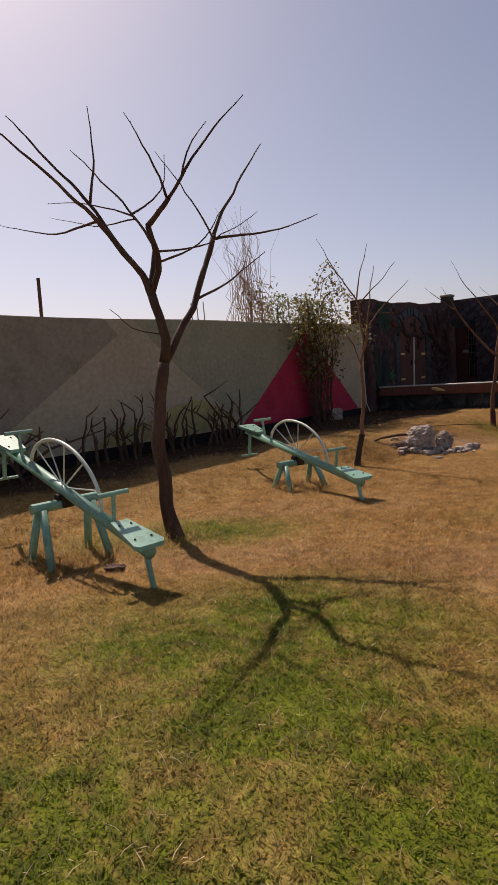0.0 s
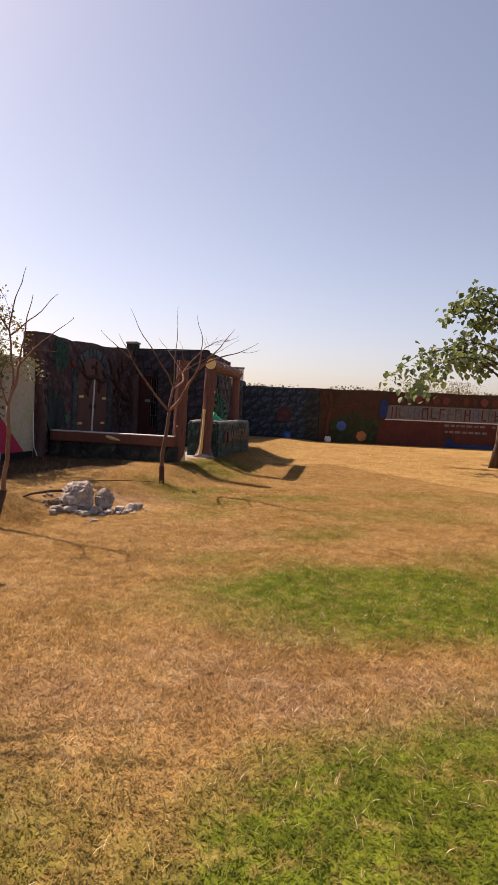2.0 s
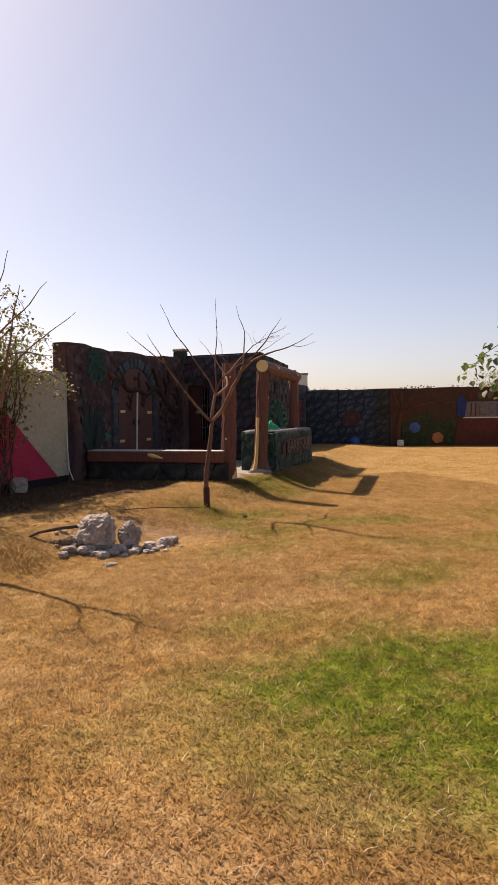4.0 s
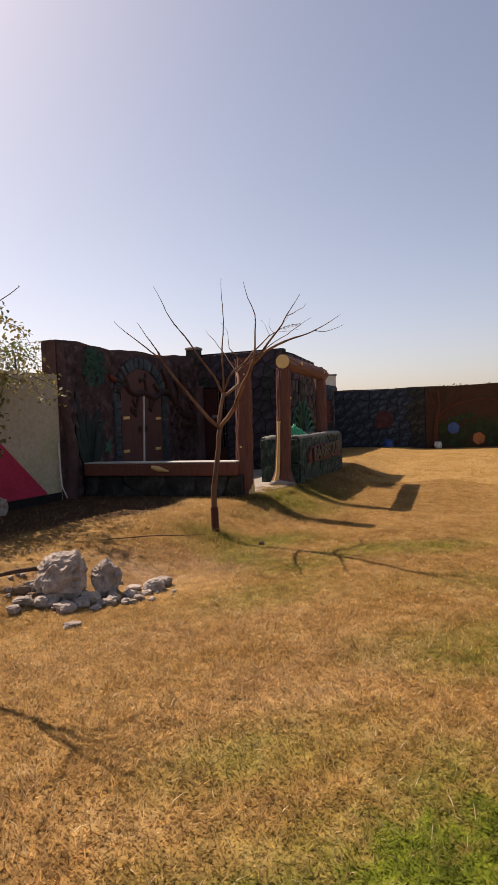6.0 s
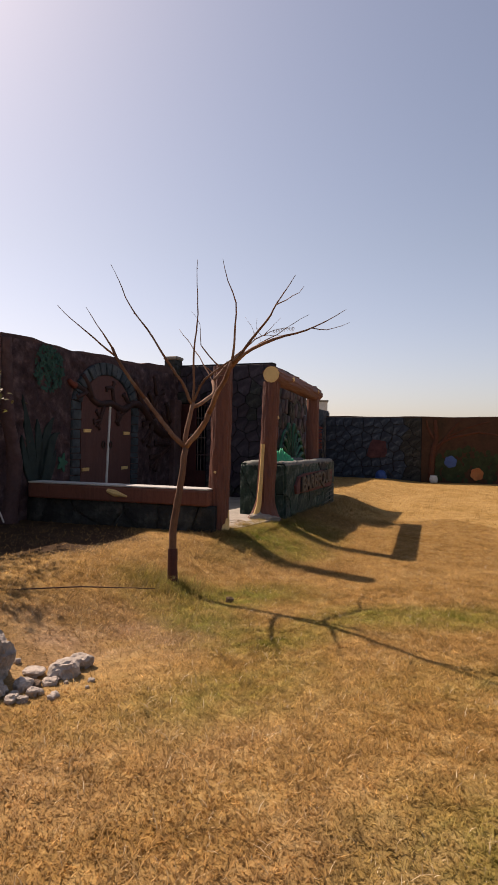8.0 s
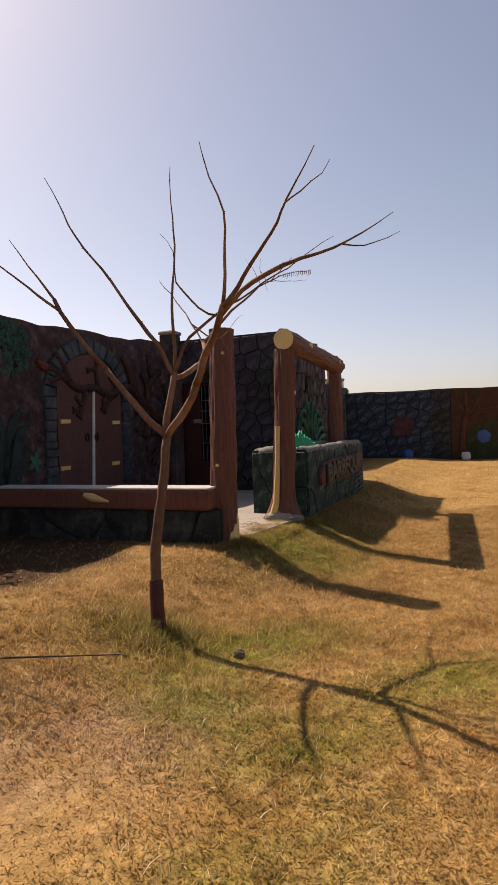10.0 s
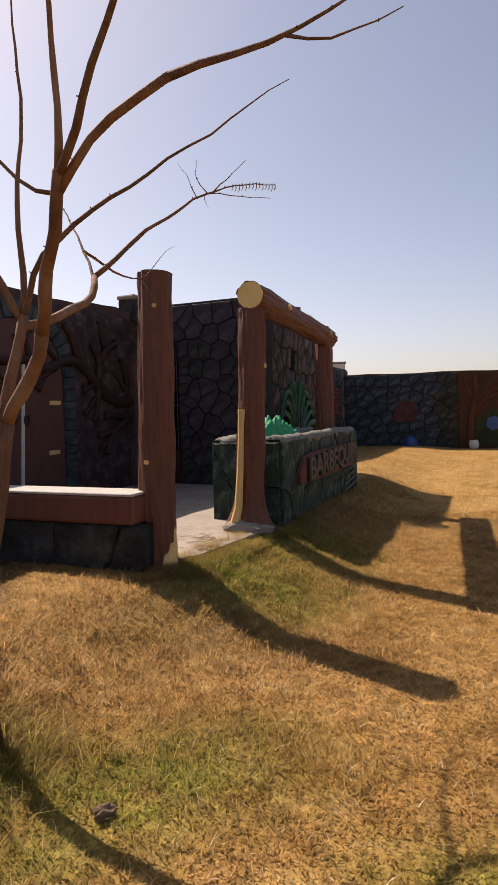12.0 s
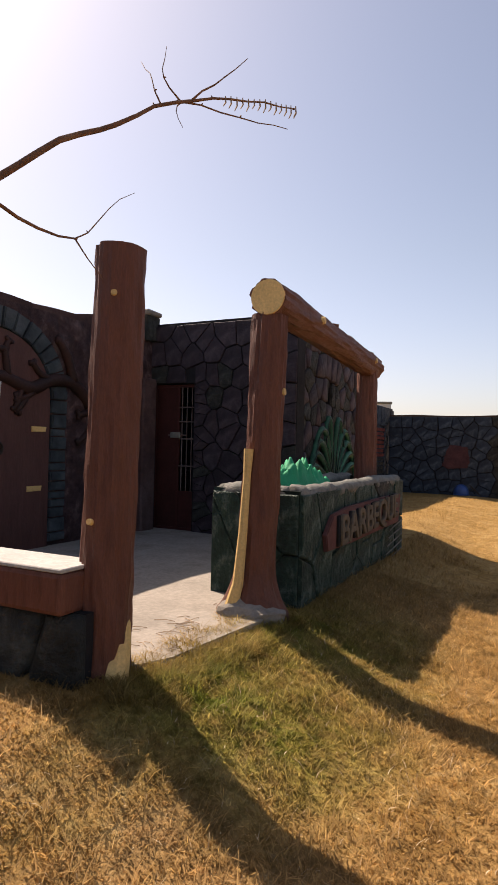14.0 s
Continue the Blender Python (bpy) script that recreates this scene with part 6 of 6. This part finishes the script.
# ---- grass ----
def blades(name, count, box_xy, tall, wide, seed, label, keep=None, flat=False, mat="grass_blades"):
    r = np.random.default_rng(seed)
    x = r.uniform(box_xy[0], box_xy[1], count)
    y = r.uniform(box_xy[2], box_xy[3], count)
    s, d = (x - P0.x) * U.x + (y - P0.y) * U.y, (x - P0.x) * N.x + (y - P0.y) * N.y
    clump = 0.5 + 0.5 * np.sin(x * 9.0 + 3 * np.sin(y * 5.0)) * np.sin(y * 8.0 + 3 * np.sin(x * 6.0))
    ok = (d > 0.02) & ~((s > 0.7) & (s < 8.4) & (d < 3.38 - 0.25 * (s < 2.3)))
    # bare soil round the rubble heap
    ok &= (r.random(count) > np.clip(1.35 - np.hypot((x - 3.2) / 1.3, (y - 10.3) / 0.55), 0, 0.85))
    ok &= r.random(count) > 0.93 * soil_shade_field(x, y)
    if keep is not None:
        ok &= keep(x, y, s, d, r.random(count))
    x, y, s, d, clump = x[ok], y[ok], s[ok], d[ok], clump[ok]
    n = len(x)
    g = green_field(x, y)
    h = tall * r.uniform(0.5, 1.3, n) * (0.65 + 0.6 * clump)
    a, lean = r.uniform(0, 2 * np.pi, n), h * r.uniform(0.6, 2.3, n)
    dx, dy = np.cos(a), np.sin(a)
    w = wide * r.uniform(0.6, 1.3, n)
    z = ground_z(x, y) - 0.004
    b = a + np.pi / 2 + r.uniform(-0.7, 0.7, n)
    px, py = np.cos(b) * w / 2, np.sin(b) * w / 2
    if flat:
        z = z + r.uniform(0, 0.006, n)
        co = np.empty((n, 3, 3))
        co[:, 0] = np.stack([x - px, y - py, z], -1)
        co[:, 1] = np.stack([x + px, y + py, z], -1)
        co[:, 2] = np.stack([x + dx * lean, y + dy * lean, z + h], -1)
        me = bpy.data.meshes.new(name)
        me.vertices.add(n * 3)
        me.vertices.foreach_set("co", co.reshape(-1).astype(np.float32))
        me.loops.add(n * 3)
        me.loops.foreach_set("vertex_index", np.arange(n * 3, dtype=np.int32))
        me.polygons.add(n)
        me.polygons.foreach_set("loop_start", (np.arange(n) * 3).astype(np.int32))
        me.update(calc_edges=True)
        me.attributes.new("bare", "FLOAT", "POINT").data.foreach_set("value", np.repeat(0.6 * bare_field(x, y), 3).astype(np.float32))
        me.attributes.new("green", "FLOAT", "POINT").data.foreach_set("value", np.repeat(g, 3).astype(np.float32))
        me.materials.append(M[mat])
        return tagged(new(name, me), label, "grass", kind="stuff")
    co = np.empty((n, 5, 3))
    co[:, 0] = np.stack([x - px, y - py, z], -1)
    co[:, 1] = np.stack([x + px, y + py, z], -1)
    mx, my, mz = x + dx * lean * 0.35, y + dy * lean * 0.35, z + h * 0.65
    co[:, 2] = np.stack([mx + px * 0.8, my + py * 0.8, mz], -1)
    co[:, 3] = np.stack([mx - px * 0.8, my - py * 0.8, mz], -1)
    co[:, 4] = np.stack([x + dx * lean, y + dy * lean, z + h], -1)
    base = np.arange(n)[:, None] * 5
    loops = np.concatenate([base + np.array([0, 1, 2, 3]), base + np.array([3, 2, 4])], 1).reshape(-1)
    me = bpy.data.meshes.new(name)
    me.vertices.add(n * 5)
    me.vertices.foreach_set("co", co.reshape(-1).astype(np.float32))
    me.loops.add(n * 7)
    me.loops.foreach_set("vertex_index", loops.astype(np.int32))
    me.polygons.add(n * 2)
    starts = (np.arange(n)[:, None] * 7 + np.array([0, 4])).reshape(-1)
    me.polygons.foreach_set("loop_start", starts.astype(np.int32))
    me.update(calc_edges=True)
    me.attributes.new("bare", "FLOAT", "POINT").data.foreach_set("value", np.repeat(0.4 * bare_field(x, y), 5).astype(np.float32))
    me.attributes.new("green", "FLOAT", "POINT").data.foreach_set("value", np.repeat(g, 5).astype(np.float32))
    me.materials.append(M[mat])
    return tagged(new(name, me), label, "grass", kind="stuff")


def near_path(x, y, s, d, u):
    off = np.abs((x - 0.6) * 0.83 - (y - 0.4) * 0.55)
    return u < np.clip(1.5 - off / 4.5, 0.12, 1)


blades("grass", 130000, (-3.2, 11.5, 0.2, 16.5), 0.032, 0.005, 1, "short dry lawn grass with green patches", near_path)
blades("turf", 1750000, (-3.2, 11.5, 0.2, 16.5), 0.02, 0.008, 8, "dense matted short turf, dry yellow with green patches", near_path, flat=True)
blades("grass_far", 90000, (-6, 20, 6, 30), 0.045, 0.009, 2, "sparse dry lawn grass farther off", lambda x, y, s, d, u: (np.hypot(x - 3, y - 6) > 6) & (x * 0.537 + y * 0.843 < 33) & ~((x > 15.8) & (y < 15.4)))
blades("straw", 110000, (-3.2, 11.5, 0.2, 16.5), 0.032, 0.0035, 3, "pale bleached straw stalks lying in the lawn", lambda x, y, s, d, u: u < 0.25 + 0.6 * bare_field(x, y) + 0.3 * np.sin(x * 2.1 + 2 * np.sin(y * 1.7)) ** 2, mat="straw_blades")
blades("straw", 5000, (-3.2, 11.5, 0.2, 16.5), 0.042, 0.0035, 13, "longer straw stalks lying in the lawn", lambda x, y, s, d, u: u < 0.8)
blades("tall_grass", 70000, (3.5, 10.5, 11.0, 19.0), 0.06, 0.0045, 4, "longer tufted grass on the bank by the patio", lambda x, y, s, d, u: (d < 4.5 + 0.6 * np.sin(s * 5)) & (d > 2.9))
blades("tuft_grass", 26000, (-2.4, 2.2, 4.3, 9.9), 0.11, 0.005, 5, "taller grass tufts round posts and tree feet",
       lambda x, y, s, d, u: np.minimum.reduce([np.hypot(x + 1.47, y - 5.45) / 0.6, np.hypot(x - 0.7, y - 7.97) / 0.6, np.hypot(x + 0.6, y - 5.86) / 0.4, np.hypot(x - 1.79, y - 9.72) / 0.45]) < 0.5 + 0.6 * u)
blades("tuft_grass", 6000, (4.2, 5.4, 11.5, 12.6), 0.10, 0.005, 6, "taller grass tuft round a tree foot", lambda x, y, s, d, u: np.hypot(x - 4.77, y - 12.06) < 0.1 + 0.4 * u)
blades("edge_grass", 26000, (5.7, 7.6, 13.7, 15.4), 0.065, 0.005, 7, "longer grass hanging over the edge of the patio", lambda x, y, s, d, u: (d > 3.12) & (d < 3.6) & (s < 2.4))

bm = bmesh.new()
rnd = random.Random(19)
for k in range(46):
    p = at(rnd.uniform(1.1, 2.2), 3.3 - abs(rnd.gauss(0, 0.3)), 0.26)
    a = rnd.uniform(0, 3.14)
    l = rnd.uniform(0.03, 0.16)
    d = Vector((math.cos(a), math.sin(a), 0)) * l
    sweep(bm, [p - d * 0.5, p + Vector((0.01, 0, 0.006)), p + d * 0.5], 0.0022, 4)
tagged(part("straw_litter", bm, "reed"), "bits of dry straw scattered on the concrete", "litter", kind="stuff")

# ---- stones of the walls and reliefs ----
stones(gate_wall, 2.25, 3.12, 0.30, 3, "stone_dusk", 0.03, 0.008, 0.95, flat=True, holes=((0.0, 0.74, 0.1, 2.31),), odd=lambda x, z: "stone_grey" if noise.noise(Vector((x * 3, z * 3, 1))) > 0.25 else None)
stones(panel_wall, 2.87, 3.08, 0.21, 5, "stone_purple", 0.045, 0.008, 1.7, holes=((1.33, 1.52, 2.08, 2.37),), odd=lambda x, z: ("stone_grey", "stone_dusk", None)[int((x * 37 + z * 53) % 3)], top=lambda x: 3.11 - 0.1 * max(0, (x - 1) / 1.8))
stones(low, 3.06, 0.58, 0.36, 7, "stone_grey", 0.09, 0.006, 1.1)
cfront = [o for o in planter.children if o.name.startswith("front")][0]
stones(cfront, 3.42, 1.0, 0.36, 9, "stone_green", 0.028, 0.008, 1.4, flat=True, odd=lambda x, z: "sign_red" if z > 0.8 and (x > 2.6 or 1.5 < x < 1.8) else ("stone_grey" if z > 0.8 and x > 1.8 else None))
cend = [o for o in planter.children if o.name.startswith("end")][0]
stones(cend, 0.76, 1.0, 0.34, 10, "stone_green", 0.028, 0.008, 1.5, flat=True, m=pose(0.0, 0.76, 0, 0, 0, -90))
stones(far_side, 14.3, 3.05, 0.46, 12, "stone_blue", 0.04, 0.014, 1.0, flat=True, holes=((11.3, 13.0, 0.2, 2.45),))
for j in range(14):
    for k in range(5):
        bm = bmesh.new()
        box(bm, 0, 0.3, -0.035, 0.0, 0, 0.1, 0.008)
        part("brick", bm, "brick_red" if j > 6 else "stone_grey", far_side, m=pose(11.35 + k * 0.33 + (0.14 if j % 2 else 0), 0, 0.45 + j * 0.14))
fplate("stone_backing", ((0.0, -0.12), (3.97, -0.12), (3.97, 2.58), (0.0, 2.58)), "joint_dark", 0.012, 0.0, "dark mortar behind painted stones")
stones(far_wall, 3.95, 2.74, 0.40, 14, "stone_blue", 0.04, 0.014, 0.9, flat=True, m=pose(0, -0.012, 0), odd=lambda x, z: ("stone_grey" if x > 3.3 else None))
fplate("red_stone", ((1.72, 0.98), (1.9, 0.88), (2.5, 0.92), (2.6, 1.1), (2.52, 1.62), (1.95, 1.66), (1.85, 1.5)), "red_dusk", 0.075, 0.0, "large dull red painted stone", 0.02)
rnd = random.Random(3)
x = 7.5
while x < 24:
    w = rnd.uniform(0.28, 0.5)
    fplate("band_stone", [(x + w * 0.5 + w * rnd.uniform(0.32, 0.5) * math.cos(b), 2.26 + rnd.uniform(0.12, 0.26) * math.sin(b)) for b in (2 * math.pi * j / 7 + 0.4 for j in range(7))], ("mural_red", "red_wall", "brick_red", "letter_tan")[rnd.randrange(4)], 0.04, 0.0, "", 0.01)
    x += w + 0.06
